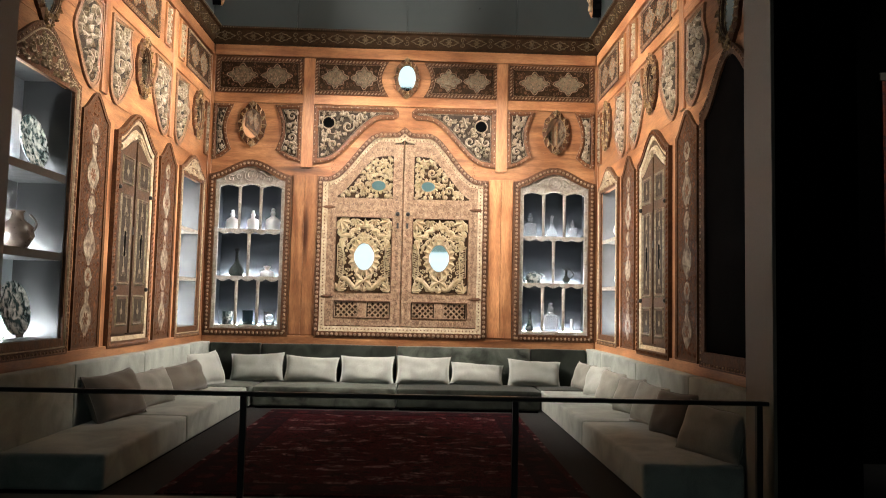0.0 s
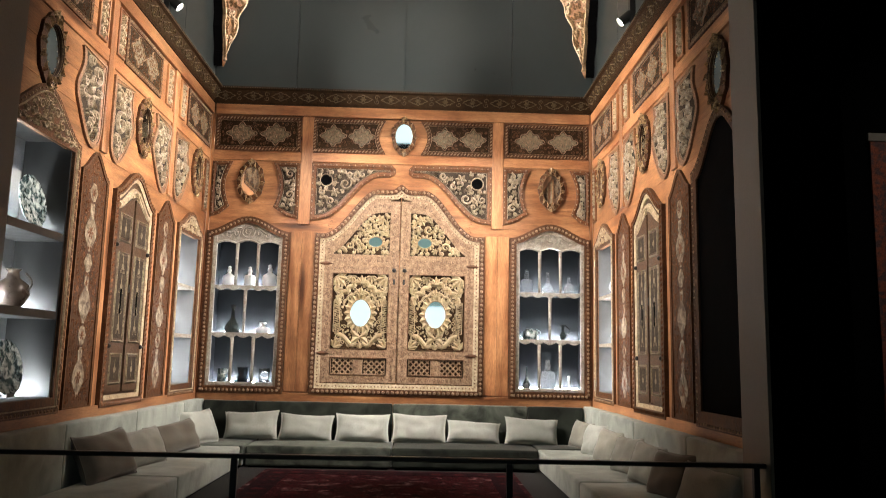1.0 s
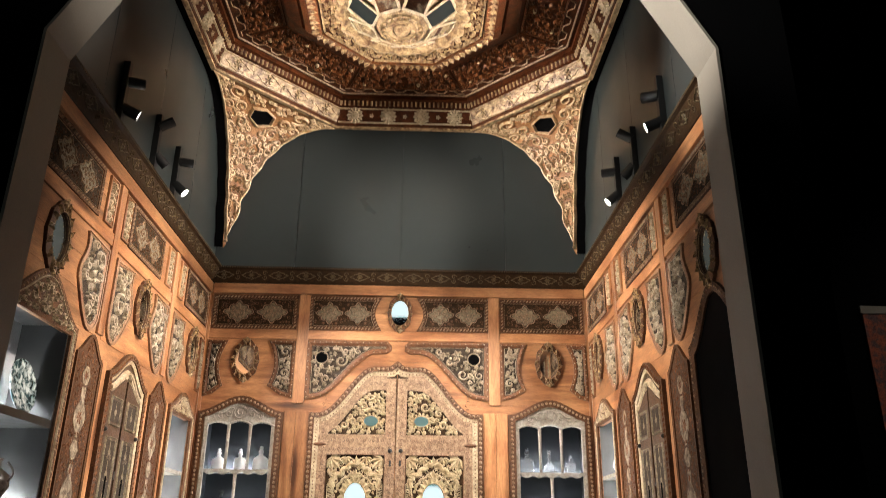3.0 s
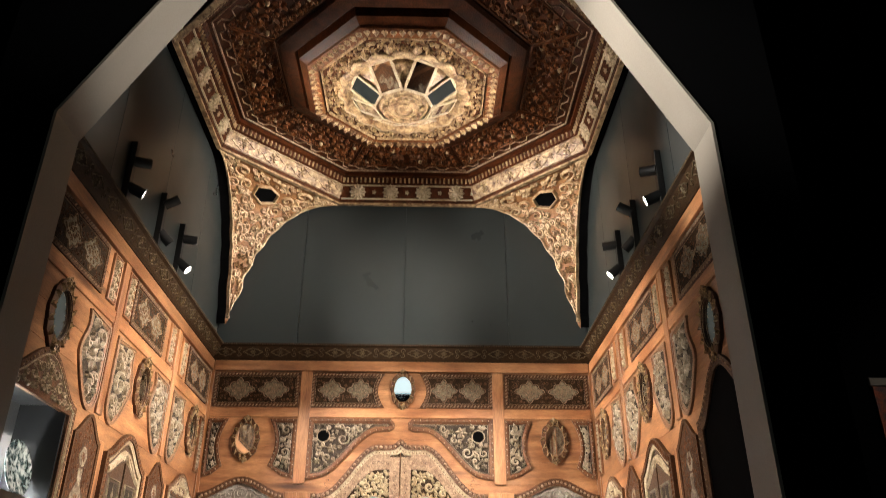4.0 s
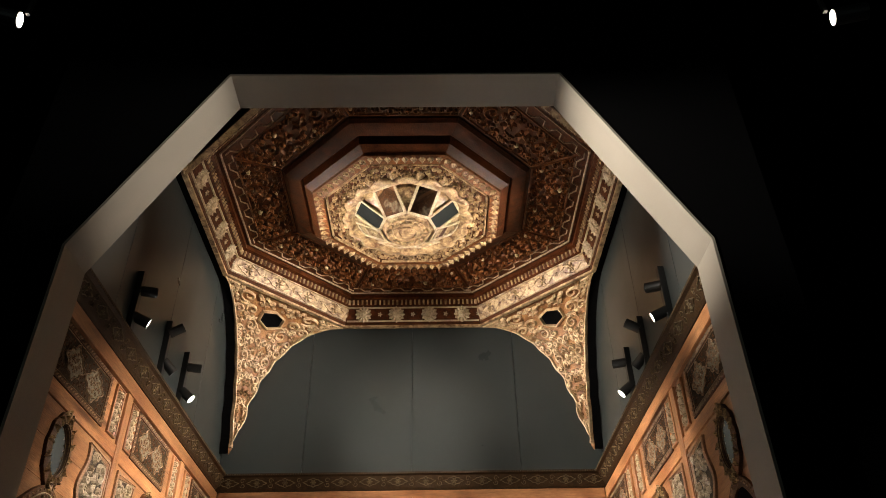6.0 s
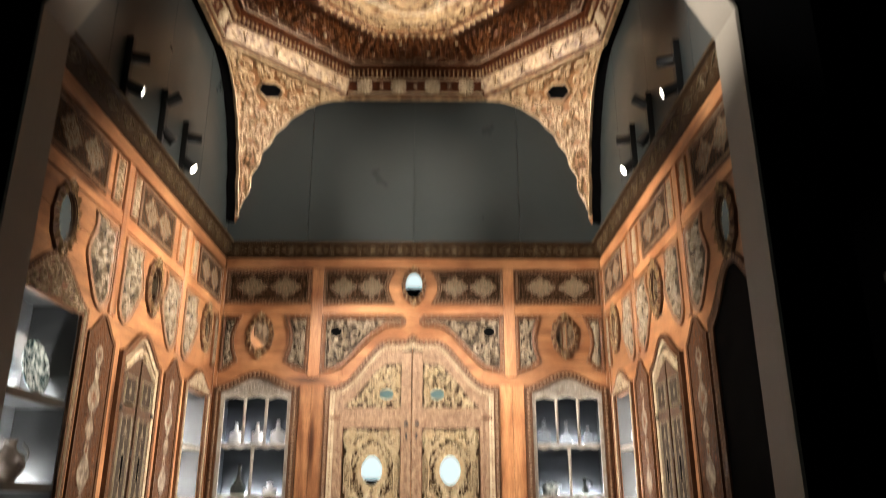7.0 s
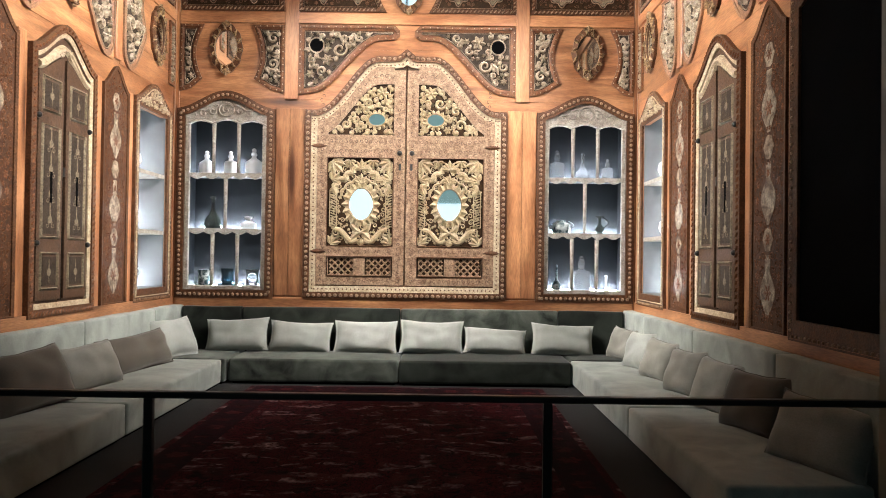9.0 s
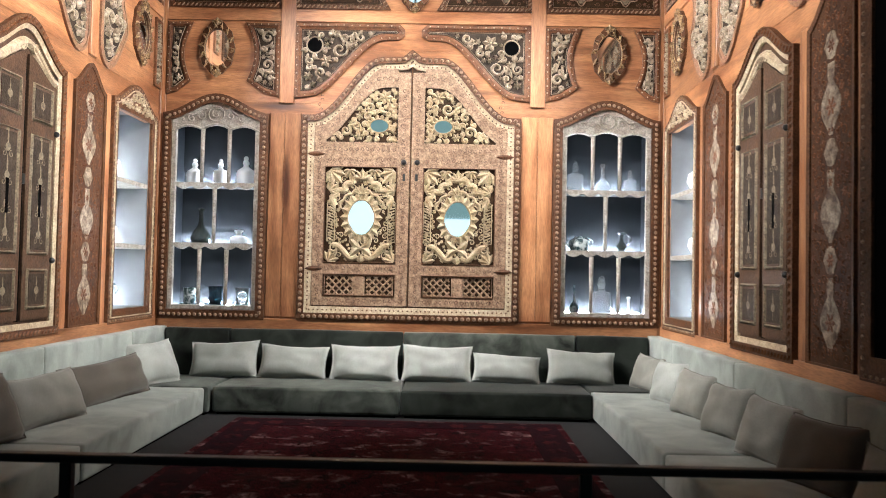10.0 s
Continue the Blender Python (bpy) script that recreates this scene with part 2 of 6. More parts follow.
def part(name, bm, mat, parent=None, label="", matrix=None, smooth=False):
    mesh = bpy.data.meshes.new(name)
    bmesh.ops.recalc_face_normals(bm, faces=bm.faces)
    bm.to_mesh(mesh)
    bm.free()
    if smooth:
        for p in mesh.polygons:
            p.use_smooth = True
    return link(name, mesh, mat, parent, label, matrix)


def raw(name, verts, faces, mat, parent=None, label="", matrix=None, smooth=False):
    mesh = bpy.data.meshes.new(name)
    mesh.from_pydata([tuple(v) for v in verts], [], faces)
    mesh.update()
    if smooth:
        for p in mesh.polygons:
            p.use_smooth = True
    return link(name, mesh, mat, parent, label, matrix)


def thing(name, label, category, matrix=None, group="", kind=""):
    ob = new(name)
    ob.empty_display_size = 0.1
    if matrix is not None:
        ob.matrix_basis = matrix
    return tagged(ob, label, category, group, kind)


def box(bm, x0, x1, y0, y1, z0, z1, bevel=0.0):
    r = bmesh.ops.create_cube(bm, size=1, matrix=Matrix.Translation(((x0 + x1) / 2, (y0 + y1) / 2, (z0 + z1) / 2)) @ Matrix.Diagonal((abs(x1 - x0), abs(y1 - y0), abs(z1 - z0), 1)))
    if bevel:
        edges = list({e for v in r["verts"] for e in v.link_edges})
        bmesh.ops.bevel(bm, geom=edges, offset=bevel, segments=1, affect="EDGES")
    return bm


def boxes(*items, bevel=0.0):
    bm = bmesh.new()
    for b in items:
        box(bm, *b, bevel=bevel)
    return bm


def prism(bm, poly, w0, w1):
    """A flat outline in (u, v), drawn out from depth w0 to w1."""
    a = [bm.verts.new((u, v, w0)) for u, v in poly]
    b = [bm.verts.new((u, v, w1)) for u, v in poly]
    bm.faces.new(b)
    bm.faces.new(a[::-1])
    n = len(poly)
    for i in range(n):
        bm.faces.new((a[i], a[(i + 1) % n], b[(i + 1) % n], b[i]))
    return bm


def ring(bm, outer, inner, w0, w1, w_in=None):
    """A frame between two outlines with as many corners each; w_in: height of its inner edge."""
    w_in = w1 if w_in is None else w_in
    n = len(outer)
    rows = [[bm.verts.new((u, v, w)) for u, v in poly] for poly, w in ((outer, w0), (outer, w1), (inner, w_in), (inner, w0))]
    for r in range(4):
        a, b = rows[r], rows[(r + 1) % 4]
        for i in range(n):
            bm.faces.new((a[i], a[(i + 1) % n], b[(i + 1) % n], b[i]))
    return bm


def area2(poly):
    return sum(poly[i - 1][0] * p[1] - p[0] * poly[i - 1][1] for i, p in enumerate(poly))


def inset(poly, d):
    """The outline moved inwards by d."""
    n, out = len(poly), []
    s = 1 if area2(poly) > 0 else -1
    for i in range(n):
        p, q, r = Vector(poly[i - 1]), Vector(poly[i]), Vector(poly[(i + 1) % n])
        e, f = (q - p), (r - q)
        if e.length < 1e-9 or f.length < 1e-9:
            out.append(tuple(q))
            continue
        e.normalize(), f.normalize()
        a, b = Vector((-e.y, e.x)) * s, Vector((-f.y, f.x)) * s
        m = a + b
        m = m / max(0.35, m.length_squared) * 2 if m.length > 1e-6 else a
        out.append((q.x + m.x * d, q.y + m.y * d))
    return out


def smoothstep(t):
    t = max(0.0, min(1.0, t))
    return t * t * (3 - 2 * t)


def bell(a):
    return smoothstep(1.02 - a)


def steep(a):
    return smoothstep((0.90 - a) / 0.62)


def arch(half, z0, spring, top, f=bell, n=24, tip=0.0):
    """Outline of a panel with an upright body and a swung head."""
    pts = [(-half, z0), (half, z0)]
    for i in range(n + 1):
        u = half - 2 * half * i / n
        a = abs(u) / half
        pts.append((u, spring + (top - spring) * f(a) + tip * max(0, 1 - a / 0.09)))
    return pts


def flip(poly):
    return [(-u, v) for u, v in poly][::-1]


def wall_m(side, d, z, w=0.0):
    """Pose on a wall: side 0 is the back wall (d is x), -1 and 1 the side walls (d is the way from the back wall); local x runs along it, y up, z into the room."""
    if side == 0:
        return Matrix(((1, 0, 0, d), (0, 0, -1, -w), (0, 1, 0, z), (0, 0, 0, 1)))
    if side > 0:
        return Matrix(((0, 0, -1, HALF - w), (-1, 0, 0, -d), (0, 1, 0, z), (0, 0, 0, 1)))
    return Matrix(((0, 0, 1, -HALF + w), (1, 0, 0, -d), (0, 1, 0, z), (0, 0, 0, 1)))


# ---- carving: ridged strokes ----
class Carving:
    """Collects ridges swept along lines in the (u, v) plane."""

    def __init__(self):
        self.v, self.f = [], []

    def stroke(self, pts, width, height, taper=True):
        n = len(pts)
        start = len(self.v)
        for i, (u, v) in enumerate(pts):
            p, q = pts[max(0, i - 1)], pts[min(n - 1, i + 1)]
            du, dv = q[0] - p[0], q[1] - p[1]
            length = math.hypot(du, dv) or 1.0
            k = i / (n - 1)
            w = width * (0.35 + 0.65 * math.sin(math.pi * min(1, 0.12 + k))) if taper else width
            nu, nv = -dv / length * w / 2, du / length * w / 2
            self.v += [(u + nu, v + nv, 0), (u + nu * 0.35, v + nv * 0.35, height), (u - nu * 0.35, v - nv * 0.35, height), (u - nu, v - nv, 0)]
        for i in range(n - 1):
            a, b = start + 4 * i, start + 4 * i + 4
            for k in range(3):
                self.f.append((a + k, b + k, b + k + 1, a + k + 1))
        for e in (start, start + 4 * (n - 1)):
            self.f.append((e, e + 1, e + 2, e + 3))

    def spiral(self, cu, cv, r, turns=1.4, phase=0.0, hand=1, width=0.02, height=0.012, n=18):
        pts = []
        for i in range(n + 1):
            k = i / n
            a = phase + hand * turns * 2 * math.pi * k
            rr = r * (1 - 0.82 * k)
            pts.append((cu + rr * math.cos(a), cv + rr * math.sin(a)))
        self.stroke(pts, width, height)

    def leaf(self, u, v, angle, length, width, height=0.012, bend=0.25):
        pts, ws = [], 6
        for i in range(ws + 1):
            k = i / ws
            a = angle + bend * (k - 0.5) * 2
            pts.append((u + length * k * math.cos(a), v + length * k * math.sin(a)))
        start = len(self.v)
        for i, (pu, pv) in enumerate(pts):
            k = i / ws
            w = width * math.sin(math.pi * min(0.97, 0.06 + k * 0.94)) / 2
            nu, nv = -math.sin(angle) * w, math.cos(angle) * w
            self.v += [(pu + nu, pv + nv, 0), (pu, pv, height), (pu - nu, pv - nv, 0)]
        for i in range(ws):
            a, b = start + 3 * i, start + 3 * i + 3
            self.f += [(a, b, b + 1, a + 1), (a + 1, b + 1, b + 2, a + 2)]

    def flower(self, u, v, r, petals=7, height=0.014, phase=0.0):
        for i in range(petals):
            a = phase + 2 * math.pi * i / petals
            self.leaf(u + 0.22 * r * math.cos(a), v + 0.22 * r * math.sin(a), a, r * 0.8, r * 0.62, height, 0.0)
        self.bead(u, v, r * 0.28, height * 1.3)

    def bead(self, u, v, r, height, n=6):
        start = len(self.v)
        for k, (rr, h) in enumerate(((r, 0), (r * 0.7, height * 0.75))):
            for i in range(n):
                a = 2 * math.pi * i / n
                self.v.append((u + rr * math.cos(a), v + rr * math.sin(a), h))
        self.v.append((u, v, height))
        for i in range(n):
            j = (i + 1) % n
            self.f += [(start + i, start + j, start + n + j, start + n + i), (start + n + i, start + n + j, start + 2 * n)]

    def line(self, poly, width, height, closed=True):
        pts = list(poly) + ([poly[0], poly[1]] if closed else [])
        self.stroke(pts, width, height, taper=False)

    def beads_along(self, poly, pitch, r, height, closed=True):
        for u, v in along(poly, pitch, closed):
            self.bead(u, v, r, height)

    def fill(self, poly, seed, rmin, rmax, width, height, mirror=False, count=400, avoid=()):
        """Spirals, leaves and flowers packed into an outline, mirrored about u = 0 if asked."""
        rnd = random.Random(seed)
        us, vs = [p[0] for p in poly], [p[1] for p in poly]
        placed = list(avoid)
        lo = 0.0 if mirror else min(us)
        for k in range(count):
            u, v = rnd.uniform(lo, max(us)), rnd.uniform(min(vs), max(vs))
            if not inside(u, v, poly):
                continue
            room = min(edge_distance(u, v, poly), *(math.hypot(u - a, v - b) - c for a, b, c in placed), 9.0) if placed else edge_distance(u, v, poly)
            if mirror:
                room = min(room, u)
            if room < rmin:
                continue
            r = min(rmax, room)
            placed.append((u, v, r))
            kind, ph, hand = rnd.random(), rnd.uniform(0, 6.28), rnd.choice((-1, 1))
            for m in ((1, -1) if mirror else (1,)):
                if kind < 0.72:
                    self.spiral(u * m, v, r * 0.95, 1.35, ph if m > 0 else math.pi - ph, hand * m, width, height, 14)
                    a = ph if m > 0 else math.pi - ph
                    self.leaf(u * m + r * math.cos(a), v + r * math.sin(a), a + hand * m * 1.4, r * 0.9, width * 1.9, height)
                else:
                    self.flower(u * m, v, r * 0.9, 6, height, ph)
        return self

    def done(self, name, mat, parent, label="", w=0.0, matrix=None, kind=""):
        return tagged(raw(name, [(u, v, z + w) for u, v, z in self.v], self.f, mat, parent, label, matrix), kind=kind)


BEADS = {}


def bead_parts(poly, pitch, r, height, mat, parent, w):
    """Beads along an outline, each a part of its own on one shared mesh."""
    key = (r, height, mat.name)
    for u, v in along(poly, pitch):
        if key not in BEADS:
            c = Carving()
            c.bead(0, 0, r, height, 8)
            BEADS[key] = c.done("bead", mat, parent, matrix=Matrix.Translation((u, v, w))).data
        else:
            link("bead", BEADS[key], None, parent, matrix=Matrix.Translation((u, v, w)))


def along(poly, pitch, closed=True):
    """Evenly spaced places along an outline."""
    pts = list(poly) + ([poly[0]] if closed else [])
    out, left = [], pitch / 2
    for a, b in zip(pts, pts[1:]):
        length = math.hypot(b[0] - a[0], b[1] - a[1])
        while left < length:
            k = left / length
            out.append((a[0] + (b[0] - a[0]) * k, a[1] + (b[1] - a[1]) * k))
            left += pitch
        left -= length
    return out


def inside(u, v, poly):
    hit = False
    for (a, b), (c, d) in zip(poly, poly[1:] + poly[:1]):
        if (b > v) != (d > v) and u < (c - a) * (v - b) / (d - b) + a:
            hit = not hit
    return hit


def edge_distance(u, v, poly):
    best = 9.0
    for (a, b), (c, d) in zip(poly, poly[1:] + poly[:1]):
        e, f = c - a, d - b
        k = max(0.0, min(1.0, ((u - a) * e + (v - b) * f) / ((e * e + f * f) or 1)))
        best = min(best, math.hypot(u - a - k * e, v - b - k * f))
    return best


def rect(u0, u1, v0, v1):
    return [(u0, v0), (u1, v0), (u1, v1), (u0, v1)]


# ---- the large structure ----
tagged(part("floor", boxes((-14, 14, -20, 2, -0.2, 0)), CARPET), "charcoal carpet floor", "floor", kind="structure")

# back wall: boards round the two display niches, then posts and rails a little proud of them
NICHE_X, NICHE_HALF, NICHE_SILL, NICHE_TOP = 2.205, 0.50, 1.0, 3.16
wall = tagged(part("wall_back", boxes(
    (-3.05, 3.05, 0.0, 0.06, 0.0, NICHE_SILL), (-3.05, 3.05, 0.0, 0.06, NICHE_TOP, 5.12),
    (-3.05, -NICHE_X - NICHE_HALF, 0.0, 0.06, NICHE_SILL, NICHE_TOP), (NICHE_X + NICHE_HALF, 3.05, 0.0, 0.06, NICHE_SILL, NICHE_TOP),
    (-NICHE_X + NICHE_HALF, NICHE_X - NICHE_HALF, 0.0, 0.06, NICHE_SILL, NICHE_TOP)), PINE_X),
    "orange pine board wall behind carved panels", "wall", kind="structure")
for u0, u1, z0, z1, w in [(-1.50, -1.335, 3.33, 4.98, 0.03), (1.335, 1.50, 3.33, 4.98, 0.03), (-2.85, -2.79, 0.8, 5.0, 0.02), (2.79, 2.85, 0.8, 5.0, 0.02),
                          (-1.60, -1.43, 0.92, 3.22, 0.012), (-1.425, -1.245, 0.92, 3.22, 0.016), (1.43, 1.60, 0.92, 3.22, 0.012), (1.245, 1.425, 0.92, 3.22, 0.016)]:
    part("post", boxes((u0, u1, -w, 0.01, z0, z1), bevel=0.004), PINE_V, wall)
for z0, z1, w in [(4.955, 5.11, 0.045), (4.265, 4.40, 0.022), (0.74, 0.90, 0.035)]:
    part("rail", boxes((-2.79, 2.79, -w, 0.01, z0, z1), bevel=0.004), PINE_X, wall)

PLANK_ROWS = [(3.333, 3.64), (3.643, 3.95), (3.953, 4.262), (4.403, 4.68), (4.683, 4.952)]
for u0, u1 in ((-2.787, -1.503), (-1.332, 1.332), (1.503, 2.787)):
    for z0, z1 in PLANK_ROWS:
        part("plank", boxes((u0, u1, -0.004, 0.002, z0, z1), bevel=0.0015), PINE_X, wall)

# side walls: openings for the small niche by the corner and the large one by the portal
SMALL = (0.70, 0.42, 1.02, 3.02)     # centre from the back wall, half width, sill, top
LARGE = (4.83, 0.56, 1.02, 3.22)
for side, name in ((-1, "wall_left"), (1, "wall_right")):
    x0, x1 = sorted((side * HALF, side * (HALF + 0.06)))
    cuts = []
    edges = [0.0, SMALL[0] - SMALL[1], SMALL[0] + SMALL[1], LARGE[0] - LARGE[1], LARGE[0] + LARGE[1], DEPTH]
    for a, b in ((0, 1), (2, 3), (4, 5)):
        cuts.append((x0, x1, -edges[b], -edges[a], 0, 5.12))
    for c, h, lo, hi in (SMALL, LARGE):
        cuts += [(x0, x1, -c - h, -c + h, 0, lo), (x0, x1, -c - h, -c + h, hi, 5.12)]
    wall = tagged(part(name, boxes(*cuts), PINE_Y), "orange pine board wall behind carved and painted panels", "wall", kind="structure")
    for d0, d1, z0, z1, w in [(1.62, 1.76, 3.36, 4.98, 0.03), (3.60, 3.74, 3.36, 4.98, 0.03), (1.28, 1.38, 0.9, 3.1, 0.012), (2.03, 2.15, 0.9, 3.1, 0.012), (3.36, 3.48, 0.9, 3.15, 0.012),
                              (4.10, 4.20, 0.9, 3.15, 0.012), (0.0, 0.06, 0.8, 5.0, 0.02)]:
        xa, xb = sorted((side * (HALF - w), side * (HALF + 0.01)))
        part("post", boxes((xa, xb, -d1, -d0 - 0.021 if d0 == 0 else -d0, z0, z1), bevel=0.004), PINE_V, wall)
    for z0, z1, w in [(4.955, 5.11, 0.045), (4.265, 4.40, 0.022), (0.74, 0.90, 0.035)]:
        xa, xb = sorted((side * (HALF - w), side * (HALF + 0.01)))
        part("rail", boxes((xa, xb, -DEPTH, -0.046, z0, z1), bevel=0.004), PINE_Y, wall)

    for d0, d1 in ((0.063, 1.617), (1.763, 3.597), (3.743, 5.52)):
        for z0, z1 in PLANK_ROWS:
            xa, xb = sorted((side * (HALF - 0.004), side * (HALF + 0.002)))
            part("plank", boxes((xa, xb, -d1, -d0, z0, z1), bevel=0.0015), PINE_Y, wall)

# dark walls above the cornice
upper = tagged(part("wall_upper_back", boxes(*[(a, b - 0.008, 0.0, 0.08, 5.30, 9.4) for a, b in ((-3.1, -1.62), (-1.62, 0.0), (0.0, 1.62), (1.62, 3.1))],
                                             (-3.1, 3.1, 0.02, 0.1, 5.30, 9.4)), GREY_PANEL), "dark grey satin wall panels with thin joints", "wall", kind="structure")
for side, name in ((-1, "wall_upper_left"), (1, "wall_upper_right")):
    x0, x1 = sorted((side * HALF, side * (HALF + 0.1)))
    tagged(part(name, boxes(*[(x0, x1, -b + 0.008, -a, 5.30, 9.4) for a, b in ((0.0, 1.5), (1.5, 3.0), (3.0, 4.5), (4.5, DEPTH))]), GREY_PANEL),
           "dark grey satin wall panels with thin joints", "wall", kind="structure")
tagged(part("ceiling", boxes((-3.1, 3.1, PORTAL_Y, 0.2, 9.4, 9.5)), BLACK), "black ceiling void above the carved canopy", "ceiling", kind="structure")


# portal: a wall with a chamfered opening
def portal_outline(w, top_half, spring, top, shift):
    return [(u + shift, z) for u, z in ((-w, 0.0), (w, 0.0), (w, spring), (top_half, top), (-top_half, top), (-w, spring))]


opening = portal_outline(2.675, 1.608, 5.24, 7.265, -0.015)
outer = [(-3.25, -0.01), (3.25, -0.01), (3.25, 9.5), (1.60, 9.5), (-1.60, 9.5), (-3.25, 9.5)]
bm = bmesh.new()
ring(bm, outer, opening, 0.0, 0.42)
m_portal = Matrix(((1, 0, 0, 0), (0, 0, -1, -DEPTH), (0, 1, 0, 0), (0, 0, 0, 1)))
tagged(part("wall_portal", bm, BLACK, matrix=m_portal), "black hall wall with a chamfered opening", "wall", kind="structure")
bm = bmesh.new()
ring(bm, inset(opening, -0.012), inset(opening, 0.012), -0.006, 0.426)
lining = tagged(part("trim_portal", bm, PORTAL_GREY, matrix=m_portal), "grey-beige lining of the chamfered opening", "portal lining", kind="structure")


# hall round the room
for i, extent in enumerate(((-14, 14, -20.1, -20, 0, 12), (-14.1, -14, -20, 2, 0, 12), (14, 14.1, -20, 2, 0, 12), (3.25, 14, -3.95, -3.85, 0, 12), (-14, -3.25, -3.95, -3.85, 0, 12))):
    tagged(part("wall_hall_%d" % (i + 1), boxes(extent), BLACK), "matt black exhibition hall wall", "wall", kind="structure")
tagged(part("ceiling_hall", boxes((-14, 14, -20, -5.97, 12, 12.1)), BLACK), "matt black exhibition hall ceiling", "ceiling", kind="structure")


# ---- carved panels ----
def carved_panel(name, label, matrix, poly, seed, border=0.05, rim=RUSSET, ground=FIELD, carve=SILVERED, r=(0.024, 0.10), width=0.040,
                 mirror=False, group="carved panels", category="carved panel", avoid=(), studs=0.05, extra=None):
    """A raised panel: board, moulded border with studs, and scrollwork in the field."""
    t = thing(name, label, category, matrix, group)
    field = inset(poly, border)
    bm = bmesh.new()
    prism(bm, inset(poly, 0.004), 0.0, 0.012)
    part("board", bm, ground, t)
    bm = bmesh.new()
    ring(bm, poly, inset(poly, border * 0.55), 0.0, 0.028, 0.034)
    ring(bm, inset(poly, border * 0.55), field, 0.0, 0.026, 0.016)
    part("border", bm, rim, t)
    c = Carving()
    if studs:
        c.beads_along(inset(poly, border * 0.32), studs, 0.009, 0.008)
        c.done("studs", carve, t, w=0.031, kind="stuff")
        c = Carving()
    c.line(inset(poly, border + 0.012), 0.008, 0.008)
    c.fill(inset(poly, border + 0.015), seed, r[0], r[1], width, 0.032, mirror, 1600, avoid)
    if extra:
        extra(c)
    c.done("carving", carve, t, w=0.012)
    return t


def lozenge(cu, cv, a, b, n=48):
    """A cartouche outline with four lobes and four points."""
    out = []
    for i in range(n):
        t = 2 * math.pi * i / n
        k = 1 + 0.12 * math.cos(8 * t) + 0.10 * math.cos(4 * t)
        out.append((cu + a * k * math.cos(t) * (0.72 + 0.28 * abs(math.cos(t))), cv + b * k * math.sin(t)))
    return out


def frieze_panel(matrix, half, high, seed, notch=0, medallions=2):
    """A dark horizontal panel with a rope border and pale cartouches. notch: the end that swings round the mirror."""
    poly = rect(-half, half, -high, high)
    if notch:
        swing = [(notch * (half - 0.10 * math.sin(math.pi * i / 10)), -high + 2 * high * i / 10) for i in range(11)]
        poly = [(-half, -high)] + swing + [(-half, high)] if notch > 0 else [(half, high)] + swing[::-1] + [(half, -high)]
        if area2(poly) < 0:
            poly = poly[::-1]
    t = thing("frieze_panel", "dark brown frieze panel with rope border and pale cartouches", "carved panel", matrix, "frieze panels")
    bm = bmesh.new()
    prism(bm, inset(poly, 0.004), 0.0, 0.010)
    part("board", bm, GROUND, t)
    bm = bmesh.new()
    ring(bm, poly, inset(poly, 0.05), 0.0, 0.02, 0.02)
    part("border", bm, WALNUT, t)
    c = Carving()
    for u, v in along(inset(poly, 0.026), 0.05):
        c.leaf(u - 0.018, v - 0.018, 0.8, 0.05, 0.02, 0.012, 0.0)
    c.done("rope", AGED, t, w=0.02, kind="stuff")
    c = Carving()
    c.line(inset(poly, 0.062), 0.008, 0.006)
    spots, a = [], min(0.185, (half - 0.09) / max(1, medallions) * 0.72)
    for k in range(medallions):
        cu = (k - (medallions - 1) / 2) * (2 * half - 0.16) / medallions * 0.92 - 0.03 * notch
        spots.append((cu, 0.0, a * 0.9))
        c.line(lozenge(cu, 0, a, high * 0.55), 0.014, 0.012)
        c.fill(lozenge(cu, 0, a * 0.82, high * 0.42), seed + k, 0.014, 0.035, 0.012, 0.010, count=260)
        bm = bmesh.new()
        prism(bm, lozenge(cu, 0, a * 0.90, high * 0.48), 0.010, 0.014)
        part("medallion", bm, CARTOUCHE, t)
    c.done("cartouche", AGED, t, w=0.012)
    c = Carving()
    c.fill(inset(poly, 0.075), seed + 9, 0.016, 0.03, 0.007, 0.004, count=350, avoid=spots)
    c.done("scrollwork", WALNUT, t, w=0.010, kind="stuff")
    return t


